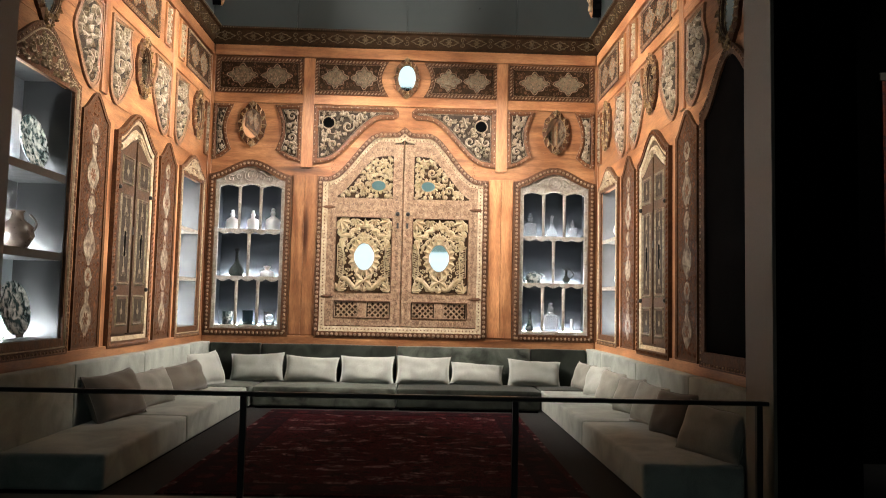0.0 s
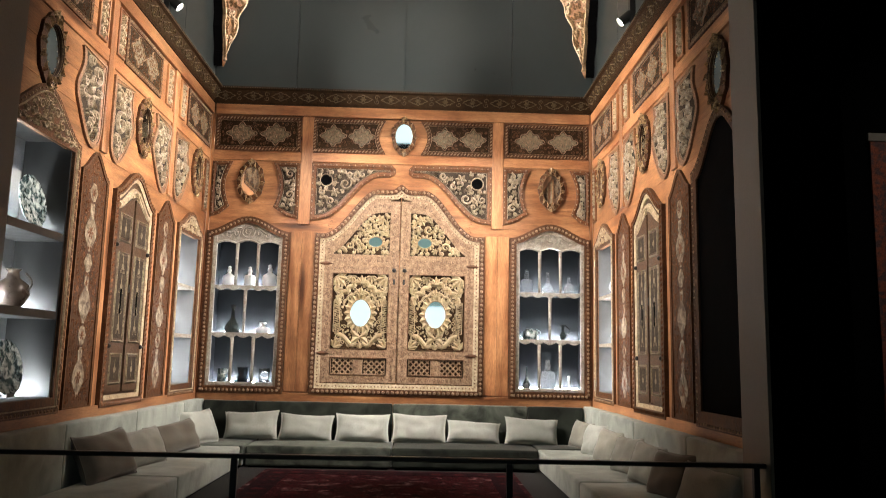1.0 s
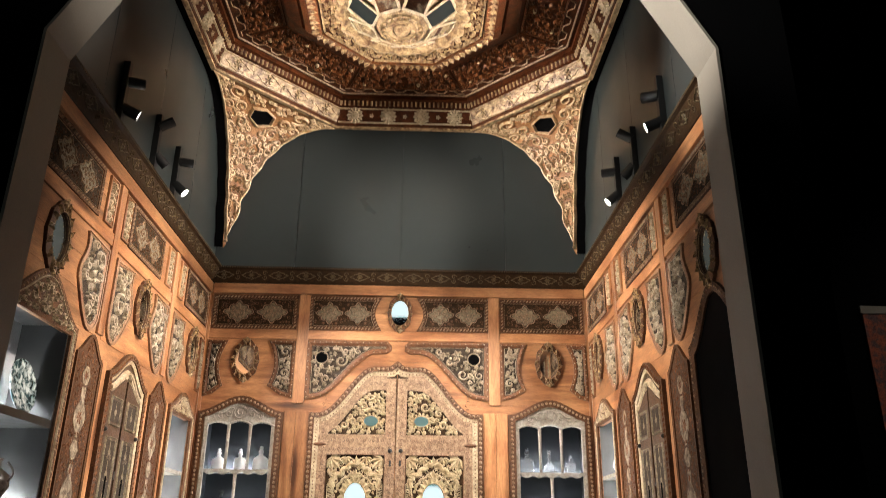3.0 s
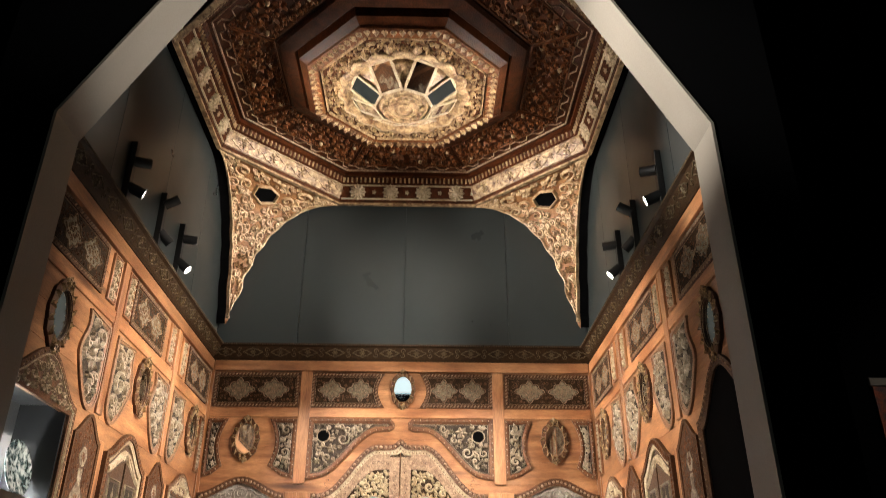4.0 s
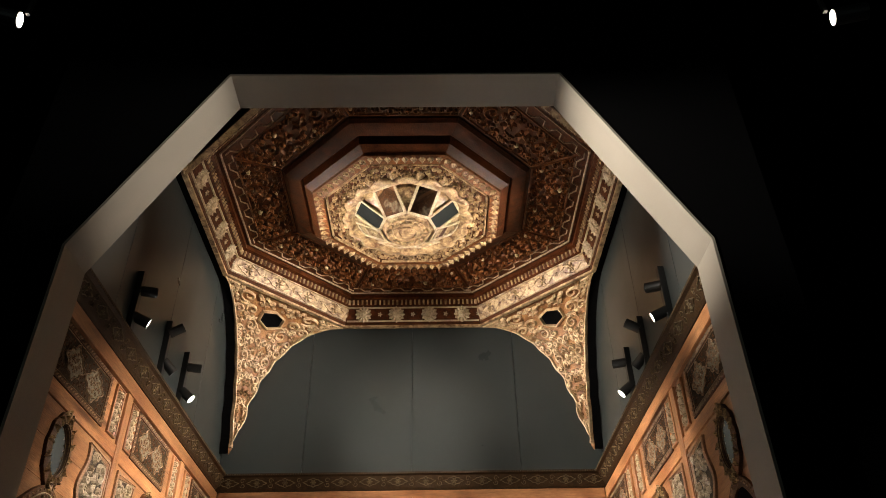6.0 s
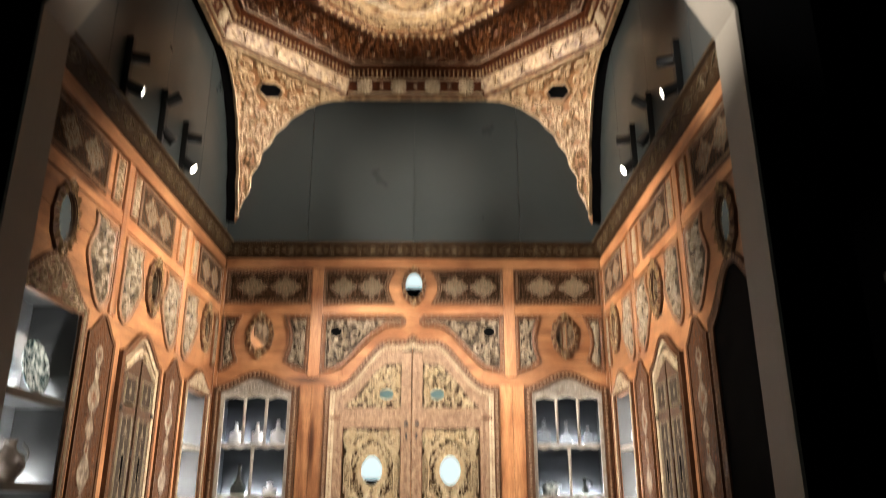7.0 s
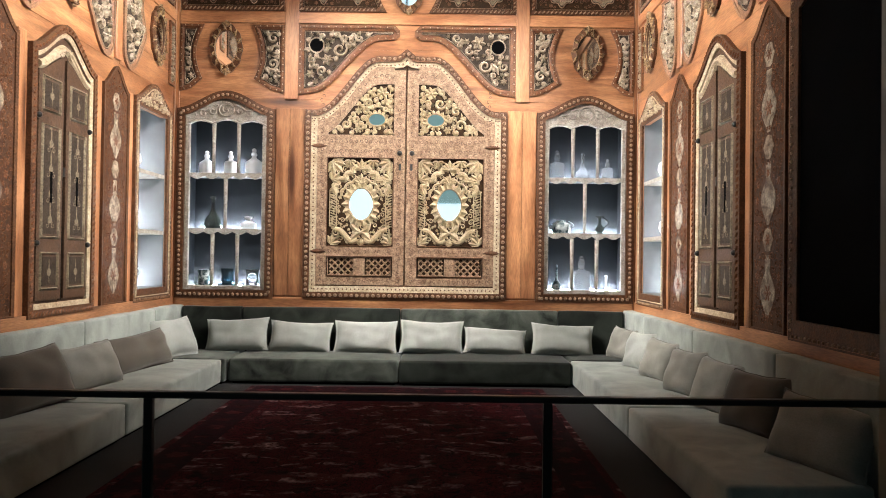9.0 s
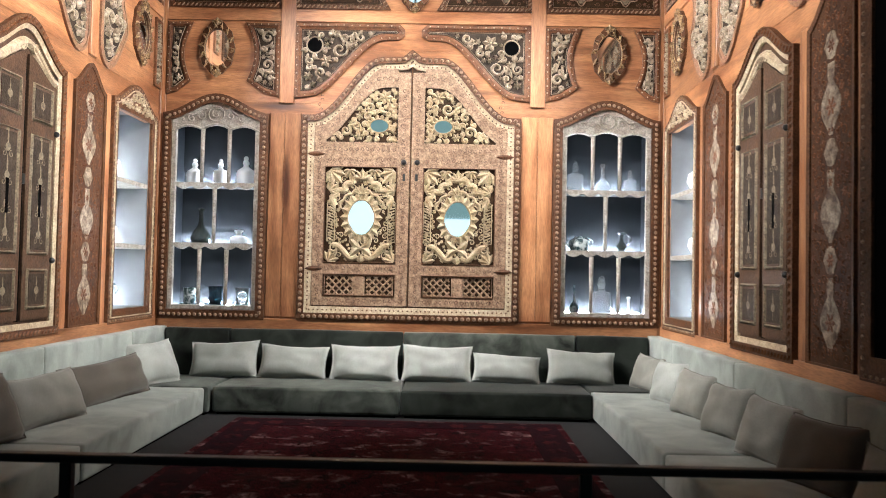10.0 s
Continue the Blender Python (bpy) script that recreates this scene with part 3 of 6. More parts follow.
def oval_mirror(matrix, a, b, seed, pointed=True):
    """A mirror in a deep leafy gilt frame."""
    t = thing("oval_mirror", "small old mirror in a leafy gilt frame", "mirror", matrix, "gilt oval mirrors")
    n = 40
    def ov(k, wob=0.0):
        return [(a * k * (1 + wob * math.cos(10 * th)) * math.cos(th), b * k * (1 + wob * math.cos(10 * th)) * math.sin(th)) for th in (2 * math.pi * i / n for i in range(n))]
    bm = bmesh.new()
    prism(bm, ov(0.70), 0.0, 0.022)
    part("glass", bm, MIRROR, t, "tarnished mirror glass")
    bm = bmesh.new()
    ring(bm, ov(0.96, 0.035), ov(0.68), 0.0, 0.035, 0.05)
    part("frame", bm, WALNUT, t)
    c = Carving()
    for i in range(28):
        th = 2 * math.pi * i / 28
        u, v = a * 0.69 * math.cos(th), b * 0.69 * math.sin(th)
        c.leaf(u, v, math.atan2(math.sin(th) * b, math.cos(th) * a) + (0.5 if i % 2 else -0.5), 0.34 * a, 0.17 * a, 0.03, 0.3)
    c.line(ov(0.70), 0.014, 0.016)
    for s in (1, -1):
        c.leaf(0, s * b * 0.80, s * math.pi / 2, 0.28 * b, 0.5 * a, 0.03, 0.0)
        c.spiral(0.12 * a, s * b * 0.9, 0.15 * a, 1.2, 0, s, 0.016, 0.03)
        c.spiral(-0.12 * a, s * b * 0.9, 0.15 * a, 1.2, math.pi, -s, 0.016, 0.03)
    c.done("leaf_carving", MIRROR_FRAME, t, w=0.034)
    return t


# back wall: upper frieze
for sgn in (-1, 1):
    frieze_panel(wall_m(0, sgn * 2.145, 4.675, 0.001), 0.625, 0.258, 10)
    frieze_panel(wall_m(0, sgn * 0.80, 4.675, 0.001), 0.54, 0.258, 20, notch=-sgn)
oval_mirror(wall_m(0, 0.01, 4.69, 0.001), 0.19, 0.29, 3)


def spandrel_outline():
    pts = [(-0.62, -0.44), (-0.62, 0.42), (0.56, 0.42), (0.62, 0.36), (0.62, 0.29), (0.55, 0.24)]
    for i in range(15):
        u = 0.48 - 0.90 * i / 14
        pts.append((u, -0.42 + 0.66 * smoothstep((u + 0.46) / 0.86)))
    return pts[::-1] if area2(pts) < 0 else pts


def dark_hole(at):
    def add(c):
        c.line([(at[0] + 0.09 * math.cos(k), at[1] + 0.09 * math.sin(k)) for k in (2 * math.pi * i / 20 for i in range(20))], 0.02, 0.014)
    return add


for sgn in (-1, 1):
    poly = spandrel_outline() if sgn < 0 else flip(spandrel_outline())
    hole = (sgn * 0.40, 0.17)
    t = carved_panel("spandrel_panel", "brown carved spandrel panel with silvered scrolls and a dark roundel", wall_m(0, sgn * 0.715, 3.83, 0.001), poly, 31, border=0.07,
                     avoid=[(*hole, 0.1)], studs=0.09, extra=dark_hole(hole), group="door spandrels")
    bm = bmesh.new()
    prism(bm, [(hole[0] + 0.082 * math.cos(2 * math.pi * i / 20), hole[1] + 0.082 * math.sin(2 * math.pi * i / 20)) for i in range(20)], 0.010, 0.016)
    part("roundel", bm, BLACK, t, "flat black roundel")


def ear_outline(wide, drop, n=12):
    """Beside an oval: straight on the left, hollowed on the right, its foot slanting down to the left."""
    pts = []
    for i in range(n + 1):
        k = i / n
        pts.append((wide - 0.11 * math.sin(math.pi * (0.08 + 0.9 * k)), -0.33 + 0.67 * k))
    return [(0.0, -0.33 - drop)] + [(wide * 0.45, -0.33 - drop * 0.75)] + pts + [(0.0, 0.34)]


for sgn in (-1, 1):
    for edge, wide, drop, way in ((2.785, 0.30, 0.16, 1), (1.505, 0.40, 0.17, -1)):
        poly = ear_outline(wide, drop)
        turned = way if sgn < 0 else -way
        if turned < 0:
            poly = flip(poly)
        carved_panel("ear_panel", "brown carved side panel hollowed round an oval mirror", wall_m(0, sgn * edge, 3.90, 0.001), poly, 44, border=0.055,
                     r=(0.022, 0.075), studs=0.08, group="mirror side panels")
    oval_mirror(wall_m(0, sgn * 2.22, 3.945, 0.001), 0.205, 0.315, 5)

# ---- the large double door ----
door = thing("cupboard_door", "tall carved double door, pale worn wood with gilt arabesques and mirrors", "cupboard door", wall_m(0, 0.0, 0.0, 0.001))
frame_out = arch(1.235, 0.90, 3.20, 3.87, steep, 48, 0.09)
frame_mid = inset(frame_out, 0.075)
frame_in = inset(frame_out, 0.145)
bm = bmesh.new()
ring(bm, frame_out, frame_mid, 0.0, 0.05, 0.06)
moulding = part("outer_frame", bm, WALNUT, door, "brown beaded moulding")
bead_parts(inset(frame_out, 0.036), 0.066, 0.024, 0.026, AGED, moulding, 0.053)
bm = bmesh.new()
ring(bm, frame_mid, frame_in, 0.0, 0.042, 0.030)
frame2 = part("inner_frame", bm, PALE, door, "pale worn inner moulding")
c = Carving()
c.beads_along(inset(frame_out, 0.11), 0.05, 0.010, 0.006)
c.done("studs", WALNUT, frame2, w=0.037, kind="stuff")

field = inset(frame_out, 0.150)
for sgn in (-1, 1):
    zt = max(p[1] for p in field)
    rim = [p for p in field[2:] if p[0] > 0.03]
    clean = [(0.006, field[0][1]), field[1]] + rim + [(0.006, zt - 0.03)]
    clean = clean if sgn > 0 else flip(clean)
    bm = bmesh.new()
    prism(bm, clean, 0.0, 0.012)
    leaf = part("door_leaf", bm, GROUND, door)
    # stiles and rails round the three fields
    zs = [(1.06, 1.17), (1.41, 1.54), (2.62, 2.90)]
    lo, hi = 0.008, 1.085
    for z0, z1 in zs:
        a, b = sorted((sgn * lo, sgn * hi))
        part("rail", boxes((a, b, z0, z1, 0.0, 0.034), bevel=0.003), AGED, leaf)
    for a, b in ((lo, 0.15), (0.955, hi)):
        a, b = sorted((sgn * a, sgn * b))
        top = 3.70 if abs(a) < 0.2 and abs(b) < 0.2 else 3.10
        part("stile", boxes((a, b, 1.06, top, 0.0, 0.0335), bevel=0.003), AGED, leaf)
    # head of the leaf: a board that follows the arch, open over the upper field
    def crown(u):
        return 3.195 + 0.60 * steep(abs(u) / 1.15) - 0.15
    head = [(sgn * u, crown(u) + 0.10) for u in [0.15 + (0.955 - 0.15) * i / 16 for i in range(17)]]
    low = [(sgn * u, max(2.905, crown(u) - 0.11 - 0.03 * (u / 0.955))) for u in [0.15 + (0.955 - 0.15) * i / 16 for i in range(17)]][::-1]
    bm = bmesh.new()
    poly = head + low
    prism(bm, poly if area2(poly) > 0 else poly[::-1], 0.0, 0.033)
    part("head_board", bm, AGED, leaf)
    # engraved bands on the frame members
    c = Carving()
    rnd = random.Random(61)
    for z in [1.12 + 0.055 * i for i in range(44)]:
        for u in (0.08, 1.02):
            c.spiral(sgn * u + rnd.uniform(-0.015, 0.015), z, 0.024, 1.0, rnd.uniform(0, 6), rnd.choice((-1, 1)), 0.008, 0.005, 8)
    for z in (1.115, 1.475, 2.70, 2.82):
        for i in range(13):
            c.spiral(sgn * (0.19 + 0.06 * i), z, 0.026, 1.0, rnd.uniform(0, 6), rnd.choice((-1, 1)), 0.008, 0.005, 8)
    for i in range(12):
        u = 0.18 + 0.065 * i
        c.spiral(sgn * u, crown(u) + 0.0 - 0.02, 0.03, 1.0, rnd.uniform(0, 6), rnd.choice((-1, 1)), 0.008, 0.005, 8)
    for a, b in ((0.15, 0.955),):
        for z0, z1 in ((1.54, 2.62), (1.17, 1.41)):
            c.line(rect(min(sgn * a, sgn * b), max(sgn * a, sgn * b), z0, z1), 0.016, 0.010)
    c.done("engraving", WALNUT, leaf, w=0.0338, kind="stuff")
    bm = bmesh.new()
    prism(bm, [(sgn * 0.54 + 0.205 * (1 + 0.07 * math.cos(14 * q)) * math.cos(q), 2.05 + 0.265 * (1 + 0.07 * math.cos(14 * q)) * math.sin(q)) for q in (2 * math.pi * i / 84 for i in range(84))], 0.011, 0.020)
    part("mirror_plate", bm, GILT, leaf, "scalloped gilt plate round the mirror")
    # upper field: scrolls round a small mirror
    mu, mv = sgn * 0.36, 3.09
    up = [(sgn * u, 2.915) for u in (0.16, 0.94)] + [(sgn * u, crown(u) - 0.12 - 0.03 * (u / 0.955)) for u in [0.94 - 0.78 * i / 12 for i in range(13)] if crown(u) - 0.12 - 0.03 * (u / 0.955) > 2.93]
    up = up if area2(up) > 0 else up[::-1]
    c = Carving()
    c.fill(up, 71, 0.018, 0.070, 0.044, 0.022, avoid=[(mu, mv, 0.13), (sgn * 0.30, 3.42, 0.085)], count=1200)
    c.flower(sgn * 0.30, 3.42, 0.085, 7, 0.02)
    for i in range(14):
        a = 2 * math.pi * i / 14
        c.leaf(mu + 0.105 * math.cos(a), mv + 0.08 * math.sin(a), a, 0.05, 0.05, 0.022, 0.0)
    c.line([(mu + 0.108 * math.cos(q), mv + 0.078 * math.sin(q)) for q in (2 * math.pi * i / 28 for i in range(28))], 0.024, 0.024)
    c.done("arabesque", GILT, leaf, w=0.012)
    bm = bmesh.new()
    prism(bm, [(mu + 0.104 * math.cos(2 * math.pi * i / 24), mv + 0.074 * math.sin(2 * math.pi * i / 24)) for i in range(24)], 0.012, 0.022)
    part("small_mirror", bm, MIRROR, leaf, "greenish oval mirror")
    # main field: a petalled mirror under a lobed arch, palmettes in the corners
    cu, cv = sgn * 0.54, 2.05
    fine = Carving()
    fine.fill(rect(cu - 0.385, cu + 0.385, 1.57, 2.59), 73, 0.016, 0.034, 0.014, 0.008, False, 1500, [(cu, cv, 0.24)])
    fine.done("filigree", GILT, leaf, w=0.012, kind="stuff")
    c = Carving()
    for i in range(18):
        a = 2 * math.pi * i / 18
        c.leaf(cu + 0.145 * math.cos(a), cv + 0.195 * math.sin(a), a, 0.095, 0.08, 0.028, 0.0)
    c.line([(cu + 0.152 * math.cos(t), cv + 0.203 * math.sin(t)) for t in (2 * math.pi * i / 40 for i in range(40))], 0.022, 0.030)

    def fan(u, v, angle, size, spread=2.2, count=5):
        """A palmette: leaves spread from one root."""
        for k in range(count):
            q = k / (count - 1) - 0.5
            c.leaf(u, v, angle + spread * q, size * (1 - 0.5 * abs(q)), size * 0.42, 0.026, 0.0)

    for m in (-1, 1):
        def side(pts):
            return [(cu + m * u, cv + v) for u, v in pts]
        # lobed arch: four scallops that climb to the middle
        for (u0, v0), (u1, v1) in (((0.30, 0.13), (0.285, 0.24)), ((0.285, 0.24), (0.19, 0.30)), ((0.19, 0.30), (0.10, 0.385)), ((0.10, 0.385), (0.0, 0.44))):
            bow = [(u0 + (u1 - u0) * k / 6 + 0.035 * math.sin(math.pi * k / 6), v0 + (v1 - v0) * k / 6 + 0.03 * math.sin(math.pi * k / 6)) for k in range(7)]
            c.stroke(side(bow), 0.075, 0.022, False)
        for (u0, v0), (u1, v1) in (((0.24, 0.10), (0.20, 0.19)), ((0.20, 0.19), (0.11, 0.26)), ((0.11, 0.26), (0.0, 0.31))):
            bow = [(u0 + (u1 - u0) * k / 6 + 0.02 * math.sin(math.pi * k / 6), v0 + (v1 - v0) * k / 6 + 0.02 * math.sin(math.pi * k / 6)) for k in range(7)]
            c.stroke(side(bow), 0.035, 0.020, False)
        fan(cu + m * 0.36, cv + 0.53, -math.pi / 2 - m * 0.75, 0.20)
        fan(cu + m * 0.365, cv + 0.30, math.pi / 2 + m * 0.9, 0.13)
        fan(cu + m * 0.14, cv + 0.54, -math.pi / 2, 0.11, 2.6)
        fan(cu + m * 0.37, cv - 0.49, math.pi / 2 + m * 0.8, 0.15)
        # hatched side columns
        col = side([(0.30, -0.27), (0.385, -0.27), (0.385, 0.17), (0.30, 0.17)])
        c.line(col, 0.014, 0.018)
        for k in range(13):
            c.stroke(side([(0.312, -0.26 + 0.032 * k), (0.373, -0.235 + 0.032 * k)]), 0.014, 0.014, False)
        # crossing leaves and a swung band at the foot
        c.leaf(cu, cv - 0.34, math.pi / 2 - m * 1.05, 0.17, 0.085, 0.026, 0.2 * m)
        c.leaf(cu, cv - 0.34, -math.pi / 2 + m * 1.05, 0.17, 0.085, 0.026, -0.2 * m)
        c.stroke(side([(0.04 + 0.28 * k / 10, -0.43 - 0.035 * math.sin(2 * math.pi * k / 10) + 0.12 * (k / 10) ** 2) for k in range(11)]), 0.07, 0.022, False)
        c.spiral(cu + m * 0.30, cv - 0.345, 0.05, 1.2, 0.8 if m > 0 else 2.3, -m, 0.03, 0.022)
    fan(cu, cv + 0.255, math.pi / 2, 0.13, 2.4)
    fan(cu, cv + 0.43, math.pi / 2, 0.13, 2.2)
    c.leaf(cu, cv - 0.42, -math.pi / 2, 0.09, 0.12, 0.026, 0.0)
    c.done("arabesque", GILT, leaf, w=0.012)
    bm = bmesh.new()
    prism(bm, [(cu + 0.14 * math.cos(t) * (1 + 0.05 * math.cos(4 * t)), cv + 0.19 * math.sin(t)) for t in (2 * math.pi * i / 32 for i in range(32))], 0.012, 0.026)
    part("mirror", bm, MIRROR, leaf, "oval mirror set into the leaf")
    # lattice fields at the foot
    c = Carving()
    for u0 in (0.17, 0.62):
        u1 = u0 + 0.32
        for k in range(-3, 7):
            for s in (1, -1):
                a = u0 + 0.08 * k
                pts = [(a + s * 0.22 * q if s > 0 else a + 0.22 - 0.22 * q, 1.18 + 0.22 * q) for q in (0, 0.125, 0.25, 0.375, 0.5, 0.625, 0.75, 0.875, 1)]
                pts = [p for p in pts if u0 - 0.001 <= p[0] <= u1 + 0.001]
                if len(pts) > 1:
                    c.stroke([(sgn * p[0], p[1]) for p in pts], 0.020, 0.014, False)
        c.line(rect(min(sgn * u0, sgn * u1), max(sgn * u0, sgn * u1), 1.18, 1.40), 0.018, 0.016)
    c.done("lattice", AGED, leaf, w=0.012)
    part("mid_block", boxes(tuple([*sorted((sgn * 0.495, sgn * 0.615))] + [1.17, 1.41, 0.0, 0.030]), bevel=0.004), AGED, leaf)
    # ring knob and hinges
    bm = bmesh.new()
    bmesh.ops.create_uvsphere(bm, u_segments=10, v_segments=6, radius=0.032, matrix=Matrix.Translation((sgn * 0.075, 2.68, 0.045)))
    part("knob", bm, METAL_BLACK, leaf, "dark iron knob", smooth=True)
    part("keyhole_plate", boxes(tuple([*sorted((sgn * 0.055, sgn * 0.085))] + [2.47, 2.55, 0.0, 0.040]), bevel=0.004), METAL_BLACK, leaf)
    for z in (2.76, 1.47):
        c = Carving()
        c.leaf(sgn * 1.16, z, math.pi if sgn > 0 else 0.0, 0.20, 0.055, 0.012, 0.0)
        c.done("hinge", WALNUT, leaf, "brown iron strap hinge", w=0.038)


# ---- niches ----
def niche_box(t, half, z0, z1, deep, back_mat, side_mat):
    """Open cabinet behind the wall: sides, floor, top and back, each a board."""
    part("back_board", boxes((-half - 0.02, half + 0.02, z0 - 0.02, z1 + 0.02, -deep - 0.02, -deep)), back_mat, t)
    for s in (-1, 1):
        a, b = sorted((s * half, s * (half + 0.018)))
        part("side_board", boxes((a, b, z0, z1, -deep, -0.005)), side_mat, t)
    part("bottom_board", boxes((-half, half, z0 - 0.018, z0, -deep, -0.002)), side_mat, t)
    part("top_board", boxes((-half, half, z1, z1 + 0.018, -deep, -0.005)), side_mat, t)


def beaded_frame(t, out, band, mat, bead=0.05, r=0.018, bead_mat=AGED):
    bm = bmesh.new()
    ring(bm, out, inset(out, band), 0.0, 0.04, 0.05)
    f = part("frame", bm, mat, t, "brown beaded frame")
    bead_parts(inset(out, band * 0.5), bead, r, 0.022, bead_mat, f, 0.044)
    return f


def scallop(u0, u1, z, drop, lobes, n=28):
    top = [(u0 + (u1 - u0) * i / n, z) for i in range(n + 1)]
    low = [(u, z - drop * (0.45 + 0.55 * abs(math.sin(math.pi * lobes * i / n)))) for i, (u, _) in enumerate(top)]
    return top[::-1] + low


def back_niche(x):
    t = thing("display_niche", "arched display niche with beaded frame, grey mullions and lit shelves", "display niche", wall_m(0, x, 0.0, 0.001), "back wall display niches")
    out = arch(0.60, 0.88, 3.20, 3.42, bell, 32)
    beaded_frame(t, out, 0.10, WALNUT, 0.058, 0.021)
    inner = inset(out, 0.10)
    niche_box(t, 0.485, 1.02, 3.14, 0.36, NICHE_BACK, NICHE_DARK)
    bm = bmesh.new()
    for s in (-1, 1):
        a, b = sorted((s * 0.445, s * 0.498))
        box(bm, a, b, 0.985, 3.16, -0.03, 0.022, 0.004)
    box(bm, -0.445, 0.445, 0.985, 1.035, -0.03, 0.0215, 0.004)
    part("casing", bm, GREYWOOD, t, "grey-brown worn inner casing")
    # carved head
    crown = [p for p in inner if p[1] > 3.10]
    low = [(-0.498 + 0.996 * i / 36, 2.98 + 0.05 * abs(math.sin(math.pi * 3 * i / 36)) + 0.03 * math.sin(math.pi * i / 36)) for i in range(37)]
    poly = low + [p for p in crown]
    bm = bmesh.new()
    prism(bm, poly, -0.01, 0.016)
    head = part("head_board", bm, GREYWOOD, t, "carved grey-brown arched head")
    c = Carving()
    c.spiral(0.0, 3.19, 0.075, 1.0, 0.4, 1, 0.022, 0.02)
    c.line([(0.09 * math.cos(2 * math.pi * i / 18), 3.19 + 0.085 * math.sin(2 * math.pi * i / 18)) for i in range(18)], 0.014, 0.018)
    for m in (-1, 1):
        c.stroke([(m * (0.10 + 0.30 * i / 10), 3.24 - 0.10 * i / 10 + 0.02 * math.sin(i)) for i in range(11)], 0.03, 0.02)
        c.spiral(m * 0.17, 3.17, 0.05, 1.3, 0.5, m, 0.02, 0.018)
        c.spiral(m * 0.28, 3.14, 0.045, 1.3, 1.5, -m, 0.018, 0.016)
        c.bead(m * 0.38, 3.13, 0.02, 0.018)
    c.stroke([(u, v + 0.012) for u, v in low], 0.026, 0.016, False)
    c.done("carving", GREYWOOD, head, w=0.016)
    for z in (2.40, 1.72):
        shelf = part("shelf", boxes((-0.484, 0.484, z - 0.02, z, -0.358, 0.0), bevel=0.002), NICHE_SHELF, t)
        bm = bmesh.new()
        prism(bm, scallop(-0.444, 0.444, z + 0.012, 0.075, 5), -0.012, 0.018)
        part("apron", bm, GREYWOOD, shelf, "scalloped grey wooden apron")
    for u, z0, z1 in ((-0.152, 2.412, 3.02), (0.152, 2.412, 3.02), (0.0, 1.732, 2.34), (-0.152, 1.036, 1.66), (0.152, 1.036, 1.66)):
        bm = bmesh.new()
        bmesh.ops.create_cone(bm, cap_ends=True, segments=8, radius1=0.020, radius2=0.026, depth=z1 - z0, matrix=Matrix.Translation((u, (z0 + z1) / 2, 0.0)) @ pose(0, 0, 0, -90, 0, 0))
        part("mullion", bm, GREYWOOD, t, "turned grey wooden mullion", smooth=True)
    for z in (1.02, 1.72, 2.40):
        part("light_strip", boxes((-0.46, 0.46, z + 0.001, z + 0.010, -0.310, -0.295)), LED, t, "white light strip along the back of the shelf")
    return t


for x in (-NICHE_X, NICHE_X):
    back_niche(x)


def side_niche(side, d, half, frame_half, spring, top, shelves, shelf_mat, inside_mat, label, lit=True):
    t = thing("display_niche", label, "display niche", wall_m(side, d, 0.0, 0.001), "side wall display niches")
    out = arch(frame_half, 0.88, spring, top, bell, 32)
    z0, z1 = 1.03, spring - 0.10
    bm = bmesh.new()
    inner = [(-half, z0 - 0.01), (half, z0 - 0.01)] + [(half - 2 * half * i / 32, spring - 0.085 + (0.0 if lit else (top - spring) * bell(abs(1 - 2 * i / 32)))) for i in range(33)]
    ring(bm, out, inner, 0.0, 0.035, 0.025)
    f = part("frame", bm, WALNUT, t, "brown carved niche frame")
    c = Carving()
    c.beads_along([p for p in inset(out, 0.03)], 0.06, 0.014, 0.012)
    c.done("beading", AGED, f, w=0.032, kind="stuff")
    if lit:
        head = [(half - 0.02, spring - 0.06), (half - 0.02, spring)] + [p for p in inset(out, 0.07) if p[1] > spring - 0.02 and abs(p[0]) < half - 0.03] + [(-half + 0.02, spring), (-half + 0.02, spring - 0.06)]
        c = Carving()
        c.fill(head if area2(head) > 0 else head[::-1], 91, 0.02, 0.055, 0.02, 0.02, True, 700)
        c.line(inset(out, 0.062), 0.016, 0.016)
        c.done("carving", PALE, f, w=0.028)
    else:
        # unlit niche: its darkness is put in as a flat black sheet
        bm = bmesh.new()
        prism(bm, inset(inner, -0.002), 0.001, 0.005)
        part("curtain_board", bm, BLACK, t, "flat black sheet in place of the dark opening")
    niche_box(t, half - 0.02, z0 - 0.005, z1 + 0.10, 0.42, inside_mat, METAL_BLACK if shelf_mat == METAL_BLACK else inside_mat)
    if lit:
        for z in shelves:
            part("shelf", boxes((-half + 0.021, half - 0.021, z - (0.07 if shelf_mat == METAL_BLACK else 0.045), z, -0.418, 0.0), bevel=0.003), shelf_mat, t)
        for z in (z0, *shelves):
            part("light_strip", boxes((-half + 0.06, half - 0.06, z + 0.001, z + 0.010, -0.41, -0.395)), LED if shelf_mat == METAL_BLACK else LED_SOFT, t, "white light strip along the back of the shelf")
    return t


for side in (-1, 1):
    side_niche(side, SMALL[0], SMALL[1], 0.55, 3.10, 3.33, (2.34, 1.68), GREYWOOD, NICHE_GREY, "narrow arched wall niche, pale inside, lit shelves with pottery")
side_niche(-1, LARGE[0], LARGE[1], 0.66, 3.28, 3.62, (2.44, 1.76), METAL_BLACK, NICHE_PALE, "wide arched wall niche with black shelves and lit grey inside")
side_niche(1, LARGE[0], LARGE[1], 0.66, 3.20, 3.62, (), METAL_BLACK, BLACK, "wide arched wall niche, its dark opening filled with flat black", lit=False)


